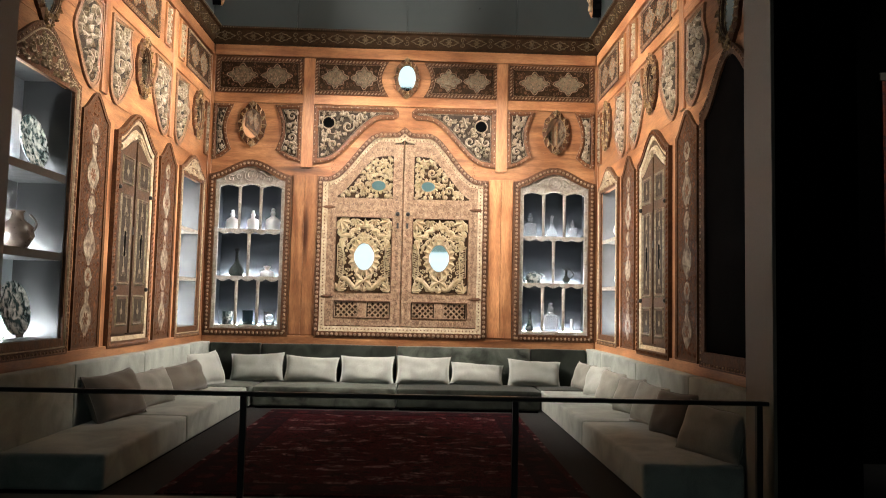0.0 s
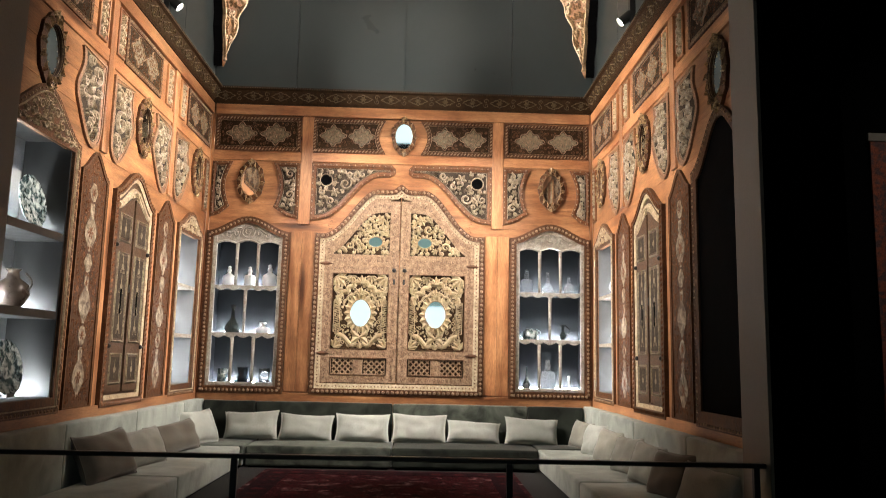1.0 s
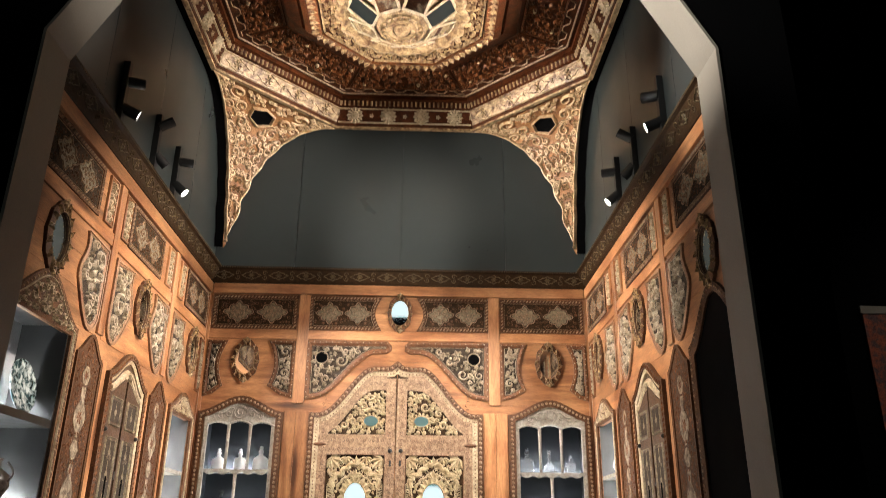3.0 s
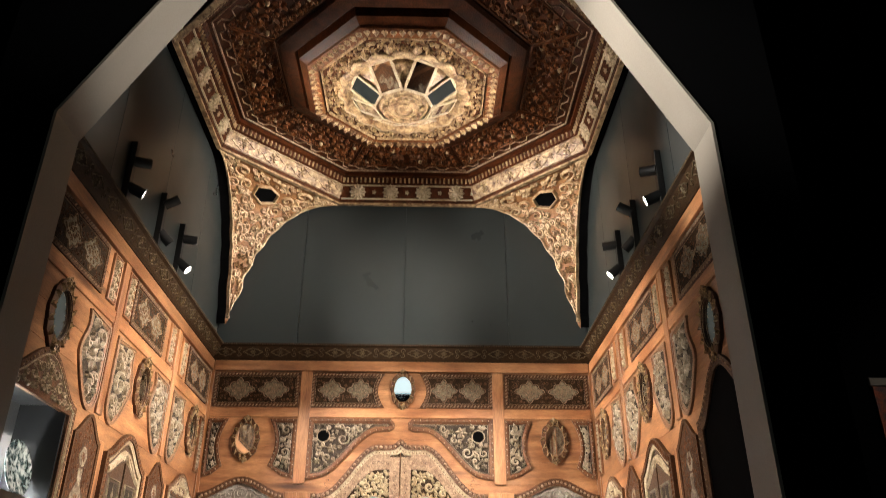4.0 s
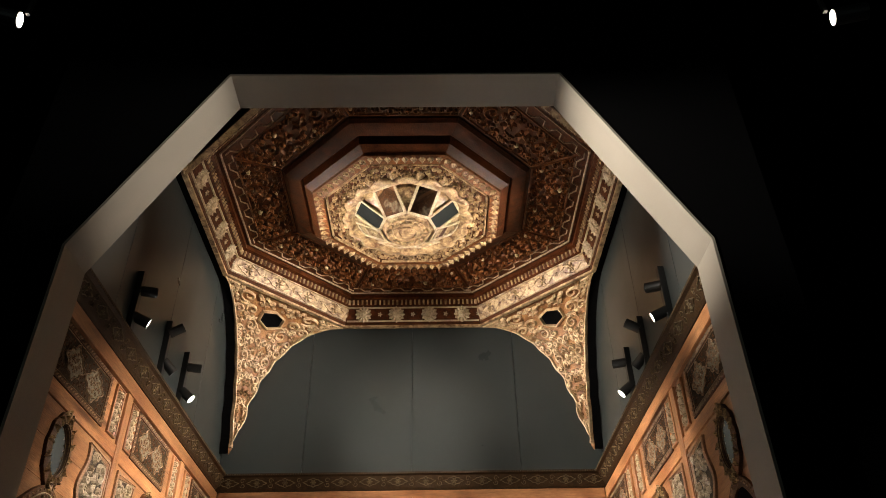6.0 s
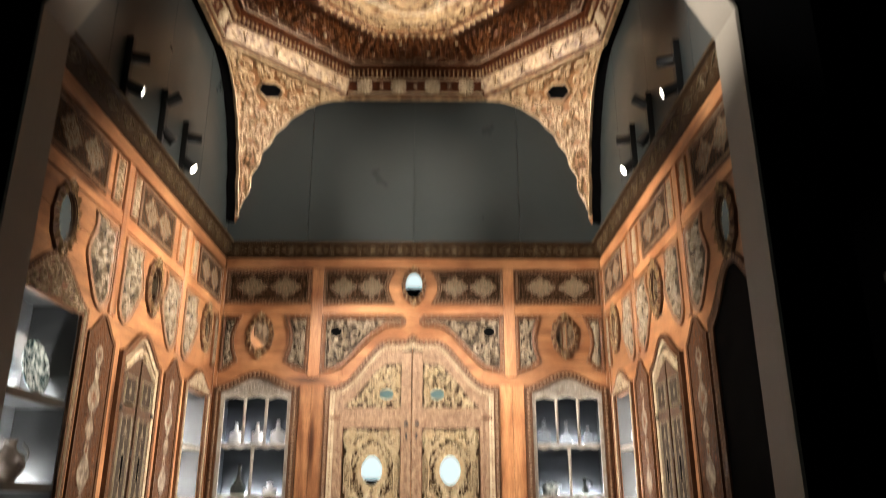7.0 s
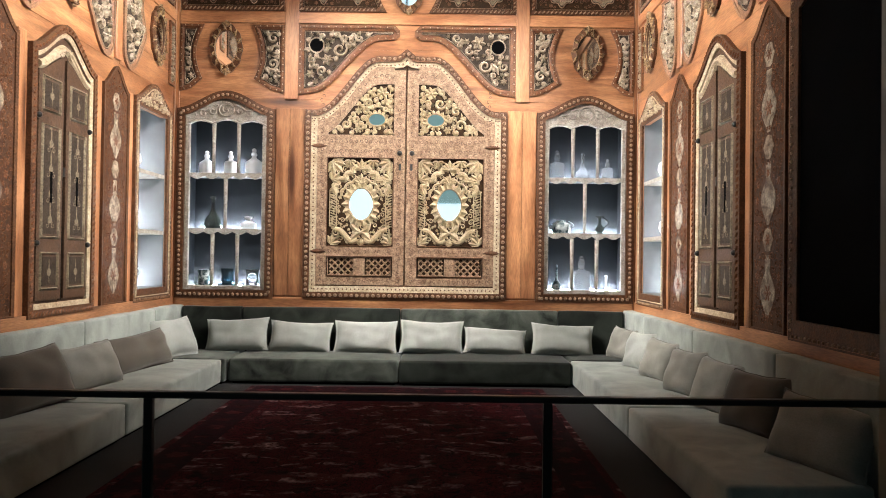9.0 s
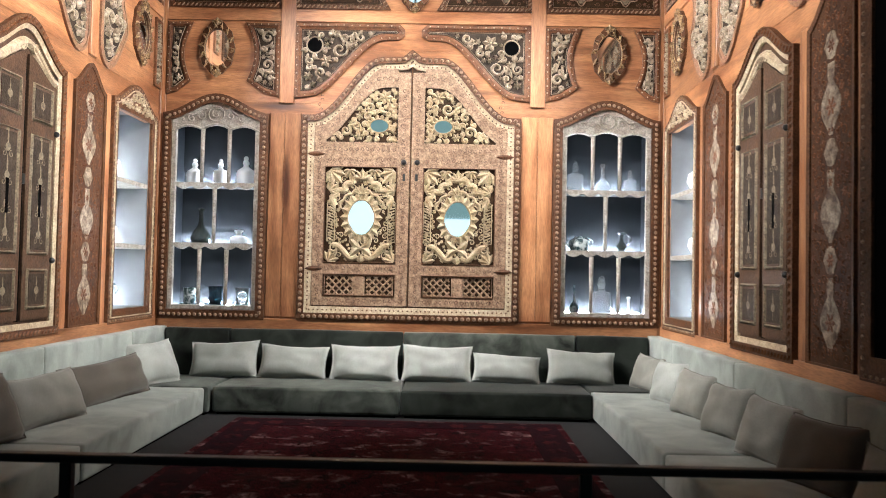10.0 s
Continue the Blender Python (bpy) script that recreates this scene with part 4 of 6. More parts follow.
# ---- painted panels and cupboards of the side walls ----
def ogee_panel(half, z0, spring, tip):
    pts = [(-half, z0), (half, z0)]
    for i in range(21):
        a = 1 - i / 10
        pts.append((half * a, spring + (tip - spring) * (1 - smoothstep(abs(a)) * 0.8 - 0.2 * abs(a))))
    return pts


def vase(cu, v0, high, wide, n=16):
    """Outline of a painted vase or drop."""
    prof = [(wide * (0.18 + 0.82 * math.sin(math.pi * min(1, (i / n) * 1.25)) ** 1.5 * (1 if i / n < 0.8 else 0) + (0.16 if i / n >= 0.8 else 0)), v0 + high * i / n) for i in range(n + 1)]
    return [(cu + w, v) for w, v in prof] + [(cu - w, v) for w, v in prof[::-1]]


def painted_panel(side, d, half, tip, motif_mat, seed):
    label = "narrow dark painted panel with a column of pale vases"
    t = thing("painted_wall_panel", label, "painted panel", wall_m(side, d, 0.0, 0.001), "painted wall panels")
    out = ogee_panel(half, 0.88, tip - 0.22, tip)
    bm = bmesh.new()
    prism(bm, inset(out, 0.004), 0.0, 0.012)
    part("board", bm, GROUND_RED, t)
    bm = bmesh.new()
    ring(bm, out, inset(out, 0.035), 0.0, 0.028, 0.022)
    part("border", bm, WALNUT, t)
    c = Carving()
    v, big = 1.0, True
    rnd = random.Random(seed)
    spots = []
    bm = bmesh.new()
    while v < tip - 0.32:
        if big:
            prism(bm, vase(0, v, 0.46, half * 0.42), 0.011, 0.015)
            spots += [(0, v + 0.18, half * 0.42), (0, v + 0.38, half * 0.2)]
            v += 0.49
        else:
            prism(bm, [(half * 0.26 * math.cos(q) * (1 + 0.15 * math.cos(6 * q)), v + 0.08 + half * 0.3 * math.sin(q)) for q in (2 * math.pi * i / 18 for i in range(18))], 0.011, 0.015)
            spots.append((0, v + 0.08, half * 0.3))
            v += 0.19
        big = not big
    part("vase_motif", bm, motif_mat, t, "pale painted vases")
    c = Carving()
    c.fill(inset(out, 0.05), seed, 0.016, 0.04, 0.008, 0.003, True, 900, spots)
    for _, sv, sr in spots[::2]:
        c.flower(0, sv, sr * 0.5, 6, 0.004)
    c.done("vine_motif", RUSSET, t, "faded brown painted vines", w=0.0145, kind="stuff")
    return t


def wall_cupboard(side, d):
    t = thing("wall_cupboard", "tall narrow wall cupboard with two brown painted doors and arched head", "cupboard", wall_m(side, d, 0.0, 0.001), "side wall cupboards")
    out = arch(0.57, 0.87, 3.08, 3.37, bell, 32)
    bm = bmesh.new()
    ring(bm, out, inset(out, 0.07), 0.0, 0.045, 0.05)
    f = part("frame", bm, WALNUT, t)
    c = Carving()
    for u, v in along(inset(out, 0.035), 0.055):
        c.leaf(u - 0.014, v - 0.018, 0.9, 0.045, 0.022, 0.014, 0.0)
    c.done("rope", RUSSET, f, w=0.046, kind="stuff")
    mid = inset(out, 0.07)
    inn = inset(out, 0.112)
    bm = bmesh.new()
    ring(bm, mid, inn, 0.0, 0.036, 0.026)
    part("inner_moulding", bm, PALE, t, "pale chipped inner moulding")
    bm = bmesh.new()
    prism(bm, inset(mid, 0.003), 0.0, 0.004)
    part("back_board", bm, LEAF_BROWN, t)
    # black strip on the back board; shade of the door gap put in as colour
    bm = bmesh.new()
    prism(bm, rect(-0.030, 0.030, 1.0, 3.05), 0.004, 0.006)
    part("door_gap", bm, BLACK, t, "black strip for the darkness between the doors")
    # head with a pale swag
    c = Carving()
    for m in (-1, 1):
        c.stroke([(m * 0.43 * i / 12, 3.16 - 0.22 * smoothstep(i / 12) + 0.0) for i in range(13)], 0.075, 0.03, False)
        c.stroke([(m * (0.05 + 0.30 * i / 10), 3.12 - 0.17 * (i / 10)) for i in range(11)], 0.05, 0.02)
        c.spiral(m * 0.09, 3.12, 0.05, 1.2, 0.5, m, 0.024, 0.026)
    c.done("swag", PALE, t, "pale carved swag", w=0.012)
    for s in (-1, 1):
        poly = [(s * 0.027, 1.01), (s * 0.435, 1.01)] + [(s * (0.435 - (0.413) * i / 12), 2.90 + 0.17 * smoothstep(i / 12)) for i in range(13)]
        bm = bmesh.new()
        prism(bm, poly if area2(poly) > 0 else poly[::-1], 0.006, 0.026)
        leaf = part("door_leaf", bm, LEAF_BROWN, t, "dark grey-brown door leaf")
        a, b = sorted((s * 0.09, s * 0.37))
        for z0, z1, seed in ((1.10, 1.40, 1), (1.53, 2.46, 2), (2.58, 2.86, 3)):
            bm = bmesh.new()
            prism(bm, rect(a + 0.03, b - 0.03, z0 + 0.03, z1 - 0.03), 0.024, 0.031)
            p = part("door_panel", bm, FIELD, leaf, "faded painted door panel")
            c = Carving()
            c.line(rect(a, b, z0, z1), 0.030, 0.014)
            cu = (a + b) / 2
            if z1 - z0 > 0.5:
                for q in range(4):
                    c.bead(cu, z0 + 0.15 + 0.21 * q, 0.045, 0.008, 10)
                    c.leaf(cu, z0 + 0.15 + 0.21 * q, 1.57, 0.16, 0.075, 0.007, 0.0)
                    for m in (-1, 1):
                        c.spiral(cu + m * 0.045, z0 + 0.10 + 0.21 * q, 0.030, 1.2, 1.57, m, 0.012, 0.007, 10)
            else:
                c.bead(cu, (z0 + z1) / 2 - 0.01, 0.045, 0.008, 10)
                c.leaf(cu, (z0 + z1) / 2, 1.57, 0.10, 0.06, 0.007, 0.0)
                c.leaf(cu, z0 + 0.05, 1.57, 0.10, 0.05, 0.006, 0.0)
            c.done("panel_border", CARTOUCHE, leaf, w=0.026)
        part("slot", boxes((s * 0.225 - 0.018, s * 0.225 + 0.018, 1.82, 2.08, 0.030, 0.034)), BLACK, leaf)
        for z in (1.48, 2.52):
            bm = bmesh.new()
            bmesh.ops.create_uvsphere(bm, u_segments=8, v_segments=6, radius=0.026, matrix=Matrix.Translation((s * 0.44, z, 0.035)))
            part("hinge_boss", bm, METAL_BLACK, leaf, "dark iron hinge boss", smooth=True)
    part("lock_plate", boxes((-0.018, 0.018, 2.06, 2.14, 0.0, 0.03), bevel=0.003), METAL_BLACK, t)
    return t


def shield_outline(n=14):
    """Straight on the right, swung on the left, with a pointed foot; 0.56 wide, 0.88 high."""
    pts = [(0.27, -0.22), (0.27, 0.44), (-0.25, 0.44)]
    for i in range(n + 1):
        k = i / n
        pts.append((-0.25 + 0.05 * math.sin(math.pi * 2 * k) - 0.03 * math.sin(math.pi * k), 0.44 - 0.56 * k))
    for i in range(1, n):
        k = i / n
        pts.append((-0.25 + 0.34 * k, -0.12 - 0.32 * math.sin(math.pi / 2 * k)))
    for i in range(n):
        k = i / n
        pts.append((0.09 + 0.18 * k, -0.44 + 0.22 * (1 - math.sqrt(1 - k * k))))
    return pts if area2(pts) > 0 else pts[::-1]


def side_panel_m(side, d, z):
    return wall_m(side, d, z, 0.001)


for side in (-1, 1):
    painted_panel(side, 1.70, 0.30, 3.29, MOTIF, 5)
    wall_cupboard(side, 2.76)
    painted_panel(side, 3.79, 0.30, 3.33, MOTIF, 6)
    # shields on both sides of the posts; local x runs to the front on the right wall, to the back on the left wall
    for d, toward_post in ((1.30, 1), (2.06, -1), (3.28, 1), (4.04, -1)):
        way = toward_post * side
        poly = shield_outline() if way > 0 else flip(shield_outline())
        carved_panel("shield_panel", "shield-shaped carved panel with silvered scrolls on brown", side_panel_m(side, d, 3.77), poly, 50 + int(d), border=0.06, rim=SHIELD_RIM,
                     r=(0.040, 0.135), width=0.062, studs=0, group="shield panels")
    carved_panel("corner_panel", "small carved panel in the room corner", side_panel_m(side, 0.165, 3.85), rect(-0.09, 0.09, -0.40, 0.36), 58, border=0.035, r=(0.016, 0.04), width=0.02, studs=0)
    for d in (0.62, 2.67, 4.85):
        oval_mirror(side_panel_m(side, d, 3.92), 0.23, 0.33, 7)
    for d, half in ((0.65, 0.53), (2.78, 0.55), (4.74, 0.58)):
        frieze_panel(side_panel_m(side, d, 4.675), half, 0.258, 60)
    for d in (1.42, 1.95, 3.47, 3.93):
        carved_panel("small_frieze_panel", "small upright frieze panel with a faded flower", side_panel_m(side, d, 4.675), rect(-0.10, 0.10, -0.25, 0.25), 66, border=0.03, ground=WALNUT, rim=PINE_V,
                     carve=PALE, r=(0.02, 0.05), studs=0, group="small frieze panels")

# ---- cornice ----
def cornice(name, side, length, start):
    m = wall_m(side, start, 0.0)
    bm = bmesh.new()
    a, b = -length / 2, length / 2
    prof = [(5.115, 0.0), (5.115, 0.055), (5.143, 0.075), (5.295, 0.14), (5.311, 0.175), (5.343, 0.175), (5.343, 0.0)]
    rows = [[bm.verts.new((u, z, w)) for z, w in prof] for u in (a, b)]
    for i in range(len(prof)):
        j = (i + 1) % len(prof)
        bm.faces.new((rows[0][i], rows[0][j], rows[1][j], rows[1][i]))
    bm.faces.new(rows[0][::-1]), bm.faces.new(rows[1])
    ob = tagged(part(name, bm, GROUND, matrix=m), "dark carved and painted cornice", "cornice", kind="structure")
    c = Carving()
    count = round(length / 0.42)
    for i in range(count):
        u = a + length * (i + 0.5) / count
        c.line(lozenge(u, 0, 0.12, 0.052, 24), 0.012, 0.010)
        c.flower(u, 0, 0.045, 6, 0.008)
        c.spiral(u + length / count / 2, 0.03, 0.04, 1.2, 0, 1, 0.010, 0.008, 10)
        c.spiral(u + length / count / 2, -0.03, 0.04, 1.2, 3.1, 1, 0.010, 0.008, 10)
    tilt = math.atan2(0.065, 0.152)
    carve = c.done("carving", CORNICE_RELIEF, ob, matrix=Matrix.Translation((0, 5.219, 0.1085)) @ pose(0, 0, 0, math.degrees(tilt), 0, 0))
    c = Carving()
    for i in range(int(length / 0.035)):
        c.bead(a + 0.0175 + 0.035 * i, 5.327, 0.010, 0.008, 5)
    c.done("beading", CORNICE_RELIEF, ob, w=0.175, kind="stuff")
    return ob


cornice("cornice_back", 0, 2 * HALF - 0.002, 0.0)
for side, name in ((-1, "cornice_left"), (1, "cornice_right")):
    cornice(name, side, DEPTH - 0.18, (DEPTH + 0.178) / 2)


# ---- the carved canopy ----
canopy = thing("carved_canopy", "octagonal carved and gilded wooden canopy with corner pendentives and mirrors", "canopy", Matrix.Translation((0, CY, 0)))
APO, Z_EDGE, Z_SOFFIT = 2.73, 7.80, 8.20
T8 = math.tan(math.pi / 8)


def oct_ring(bm, prof, closed=False):
    """Sweeps a profile of (apothem, height) round an octagon."""
    rows = [[bm.verts.new((r / math.cos(math.pi / 8) * math.cos(math.pi / 8 + k * math.pi / 4), r / math.cos(math.pi / 8) * math.sin(math.pi / 8 + k * math.pi / 4), z)) for k in range(8)] for r, z in prof]
    pairs = list(zip(rows, rows[1:])) + ([(rows[-1], rows[0])] if closed else [])
    for a, b in pairs:
        for k in range(8):
            bm.faces.new((a[k], a[(k + 1) % 8], b[(k + 1) % 8], b[k]))
    return bm


def side_frame(k, r, z, tilt=0.0):
    """Pose on side k of an octagon: local x along the side, y inwards, z downwards (turned by tilt degrees from the soffit plane)."""
    a = k * math.pi / 4
    out = Vector((math.cos(a), math.sin(a), 0))
    along_side = Vector((-math.sin(a), math.cos(a), 0))
    m = Matrix((along_side, -out, Vector((0, 0, -1)))).transposed().to_4x4()
    if m.determinant() < 0:
        m = Matrix((-along_side, -out, Vector((0, 0, -1)))).transposed().to_4x4()
    return Matrix.Translation(out * r + Vector((0, 0, z))) @ m @ pose(0, 0, 0, tilt, 0, 0)


part("backing", boxes((-2.72, 2.72, -2.72, 2.72, 8.32, 9.39)), BLACK, canopy, "black backing of the canopy")
part("soffit", oct_ring(bmesh.new(), [(2.60, Z_SOFFIT + 0.03), (1.5, Z_SOFFIT + 0.03), (1.5, Z_SOFFIT + 0.12), (2.60, Z_SOFFIT + 0.12)], True), CANOPY_BROWN, canopy)
# frieze: leaning band, flat lip and dentils
frieze = part("frieze", oct_ring(bmesh.new(), [(APO, Z_EDGE), (APO - 0.03, Z_EDGE - 0.02), (APO - 0.06, Z_EDGE), (APO - 0.07, Z_EDGE + 0.05), (APO - 0.17, 8.06), (APO - 0.22, 8.08), (APO - 0.24, 8.16), (APO - 0.30, 8.17),
                                            (APO - 0.30, 8.30), (APO + 0.01, 8.30)], True), CANOPY_BROWN, canopy, "brown frieze with pale rosettes")
edge = part("edge_moulding", oct_ring(bmesh.new(), [(APO + 0.015, Z_EDGE - 0.03), (APO - 0.05, Z_EDGE - 0.035), (APO - 0.055, Z_EDGE - 0.005), (APO + 0.015, Z_EDGE)], True), CANOPY_GOLD, canopy)
length = 2 * (APO - 0.12) * T8
tilt = -math.degrees(math.atan2(0.21, 0.10))
mesh_cache = {}
for k in range(8):
    cardinal = k % 2 == 0
    key = "frieze_card" if cardinal else "frieze_diag"
    if key not in mesh_cache:
        c = Carving()
        for i in range(4):
            u = length * ((i + 0.5) / 4 - 0.5)
            if cardinal:
                c.flower(u, 0, 0.135, 12, 0.035)
                c.bead(u, 0, 0.085, 0.06, 10)
            else:
                c.stroke([(u - length / 8, 0), (u + length / 8, 0)], 0.21, 0.006, False)
                c.line(lozenge(u, 0, 0.17, 0.08, 24), 0.03, 0.02)
                c.flower(u, 0, 0.07, 6, 0.03)
            c.flower(u + length / 8, 0, 0.04, 5, 0.02)
        c.line([(-length / 2, -0.11), (length / 2, -0.11)], 0.03, 0.02, False)
        c.line([(-length / 2, 0.11), (length / 2, 0.11)], 0.03, 0.02, False)
        ob = c.done("rosette_band", PALE if cardinal else CANOPY_GOLD, frieze, matrix=side_frame(k, APO - 0.125, 7.955, tilt))
        mesh_cache[key] = ob.data
    else:
        link("rosette_band", mesh_cache[key], None, frieze, matrix=side_frame(k, APO - 0.125, 7.955, tilt))
    for i in range(30):
        place = side_frame(k, APO - 0.23, 8.12, -75) @ Matrix.Translation((length * ((i + 0.5) / 30 - 0.5), 0, 0))
        if "dentil" not in mesh_cache:
            d = Carving()
            d.stroke([(0, -0.04), (0, 0.04)], 0.032, 0.018, False)
            mesh_cache["dentil"] = d.done("dentil", CANOPY_GOLD, frieze, matrix=place).data
        else:
            link("dentil", mesh_cache["dentil"], None, frieze, matrix=place)

# soffit: meander edge and scrolls on each of the eight fields
for k in range(8):
    if k == 0:
        c = Carving()
        L = (APO - 0.36) * T8
        pts, n = [], 12
        for i in range(n):
            u0 = -L + 2 * L * i / n
            u1 = -L + 2 * L * (i + 1) / n
            v = 0.10 if i % 2 else 0.18
            pts += [(u0 + 0.03, v), (u1 - 0.03, v)]
        c.line(pts, 0.022, 0.016, False)
        c.line([(-L, 0.04), (L, 0.04)], 0.03, 0.02, False)
        c.done("meander", AGED, canopy, matrix=side_frame(k, APO - 0.32, Z_SOFFIT + 0.03))
        mesh_cache["m"] = canopy.children[-1].data
        c = Carving()
        L2, L1 = (2.20) * T8 - 0.03, 1.66 * T8 - 0.03
        field = [(-L2, 0.0), (L2, 0.0), (L1, 0.54), (-L1, 0.54)]
        c.fill(field if area2(field) > 0 else field[::-1], 81, 0.034, 0.115, 0.036, 0.04, True, 3000)
        c.line(field, 0.03, 0.02)
        ob = c.done("scrollwork", CANOPY_RELIEF, canopy, matrix=side_frame(k, 2.20, Z_SOFFIT + 0.03))
        mesh_cache["s"] = ob.data
    else:
        link("meander", bpy.data.meshes["meander"], None, canopy, matrix=side_frame(k, APO - 0.32, Z_SOFFIT + 0.03))
        link("scrollwork", mesh_cache["s"], None, canopy, matrix=side_frame(k, 2.20, Z_SOFFIT + 0.03))
    for q in range(4):
        place = side_frame(k, 2.20, Z_SOFFIT + 0.03) @ Matrix.Translation((L2 * 0.72 * (2 * q / 3 - 1), 0.12 + 0.30 * (q % 2), 0))
        if "b" not in mesh_cache:
            c = Carving()
            c.bead(0, 0, 0.034, 0.05, 8)
            mesh_cache["b"] = c.done("mirror_stud", PALE, canopy, matrix=place).data
        else:
            link("mirror_stud", mesh_cache["b"], None, canopy, matrix=place)

# hanging centre: stepped octagons, gilded dish, mirrors and boss
part("outer_step", oct_ring(bmesh.new(), [(1.62, 8.32), (1.62, 8.20), (1.58, 8.16), (1.40, 8.12), (1.38, 8.14), (1.38, 8.32)], True), CANOPY_BROWN, canopy, "plain brown stepped moulding")
part("inner_step", oct_ring(bmesh.new(), [(1.40, 8.30), (1.34, 8.04), (1.24, 7.98), (1.22, 8.30)], True), CANOPY_BROWN, canopy, "dark brown stepped moulding")
fringe = part("fringe_band", oct_ring(bmesh.new(), [(1.25, 8.02), (1.23, 7.95), (1.10, 7.92), (1.08, 8.02)], True), CANOPY_RELIEF, canopy, "gilded fringe band")
for k in range(8):
    if k == 0:
        c = Carving()
        L = 1.16 * T8
        for i in range(9):
            u = L * (2 * (i + 0.5) / 9 - 1)
            c.leaf(u, -0.05, 1.57, 0.13, 0.09, 0.03, 0.0)
            c.spiral(u, 0.0, 0.03, 1.1, 0.3 * i, 1, 0.016, 0.03, 8)
        c.done("fringe_leaves", CANOPY_GOLD, fringe, matrix=side_frame(k, 1.18, 7.935, -12))
        L2, L1 = 1.06 * T8 - 0.02, 0.86 * T8
        c = Carving()
        c.fill([(-L2, 0.0), (L2, 0.0), (L1, 0.24), (-L1, 0.24)], 83, 0.025, 0.08, 0.03, 0.03, True, 700)
        c.line([(-L2, 0.0), (L2, 0.0)], 0.035, 0.03, False)
        c.done("dish_border", CANOPY_GOLD, canopy, matrix=side_frame(k, 1.06, 7.96))
    else:
        link("fringe_leaves", bpy.data.meshes["fringe_leaves"], None, fringe, matrix=side_frame(k, 1.18, 7.935, -12))
        link("dish_border", bpy.data.meshes["dish_border"], None, canopy, matrix=side_frame(k, 1.06, 7.96))
part("dish", oct_ring(bmesh.new(), [(1.10, 7.96), (0.80, 7.95), (0.05, 7.96), (0.05, 8.05), (1.10, 8.05)], True), CANOPY_BROWN, canopy, "dark carved dish of the hanging centre")


def lathe(bm, prof, n=20, lobes=0, depth=0.0):
    rows = []
    for r, z in prof:
        rows.append([bm.verts.new((r * (1 + depth * math.cos(lobes * t)) * math.cos(t), r * (1 + depth * math.cos(lobes * t)) * math.sin(t), z)) for t in (2 * math.pi * i / n for i in range(n))])
    for a, b in zip(rows, rows[1:]):
        for i in range(n):
            bm.faces.new((a[i], a[(i + 1) % n], b[(i + 1) % n], b[i]))
    for r in (rows[0], rows[-1]):
        bm.faces.new(r)
    return bm


part("scalloped_rim", lathe(bmesh.new(), [(0.84, 7.96), (0.86, 7.90), (0.80, 7.885), (0.76, 7.90), (0.70, 7.95)], 96, 16, 0.035), CANOPY_GOLD, canopy, smooth=True)
boss = part("boss", lathe(bmesh.new(), [(0.70, 7.955), (0.62, 7.90), (0.34, 7.74), (0.30, 7.70), (0.22, 7.71), (0.19, 7.68), (0.11, 7.69), (0.09, 7.65), (0.03, 7.645)], 48), CANOPY_GOLD, canopy, "gilded hanging boss", smooth=True)
c = Carving()
for r, w in ((0.29, 0.03), (0.20, 0.03), (0.12, 0.025)):
    c.line([(r * math.cos(2 * math.pi * i / 32), r * math.sin(2 * math.pi * i / 32)) for i in range(32)], w, 0.03)
c.flower(0, 0, 0.10, 8, 0.03)
for i in range(16):
    a = 2 * math.pi * i / 16
    c.leaf(0.20 * math.cos(a), 0.20 * math.sin(a), a, 0.09, 0.07, 0.025, 0.0)
c.done("rosette", CANOPY_GOLD, boss, "gilded rosette", matrix=Matrix.Translation((0, 0, 7.70)) @ pose(0, 0, 0, 180, 0, 0))
c = Carving()
for i in range(16):
    a = 2 * math.pi * (i + 0.5) / 16
    c.leaf(0.74 * math.cos(a), 0.74 * math.sin(a), a, 0.22, 0.13, 0.05, 0.0)
    c.spiral(0.90 * math.cos(a + 0.2), 0.90 * math.sin(a + 0.2), 0.06, 1.3, a, 1, 0.03, 0.05, 12)
c.done("dish_leaves", CANOPY_GOLD, canopy, matrix=Matrix.Translation((0, 0, 7.95)) @ pose(0, 0, 0, 180, 0, 0))
for ang in (200, 245, 295, 340, 20, 65, 115, 160):
    a = radians(ang)
    out = Vector((math.cos(a), math.sin(a), 0))
    m = look(out * 0.53 + Vector((0, 0, 7.83)), out * 1.15 + Vector((0, 0, 6.85)))
    bm = bmesh.new()
    box(bm, -0.135, 0.135, -0.19, 0.19, -0.004, 0.004)
    part("mirror", bm, MIRROR, canopy, "mirror pane of the hanging boss", matrix=m)
    bm = bmesh.new()
    ring(bm, rect(-0.165, 0.165, -0.22, 0.22), rect(-0.131, 0.131, -0.186, 0.186), -0.014, 0.008)
    part("mirror_frame", bm, PALE, canopy, matrix=m)


# pendentives: hollow triangular webs from the corner up to the diagonal sides
def pendentive_edge(s):
    """Along the arch, from the tip (s = 0) to the crown (s = 1): way from the corner and height."""
    th = math.pi / 2 * s
    foot = 0.03 + 0.10 * smoothstep(s / 0.13) - 0.04 * math.exp(-((s - 0.055) / 0.016) ** 2)
    return foot + 1.47 * (1 - math.cos(th)) + 0.030 * math.sin(15 * math.pi * s) * (1 - s), 5.66 + 2.14 * math.sin(th)


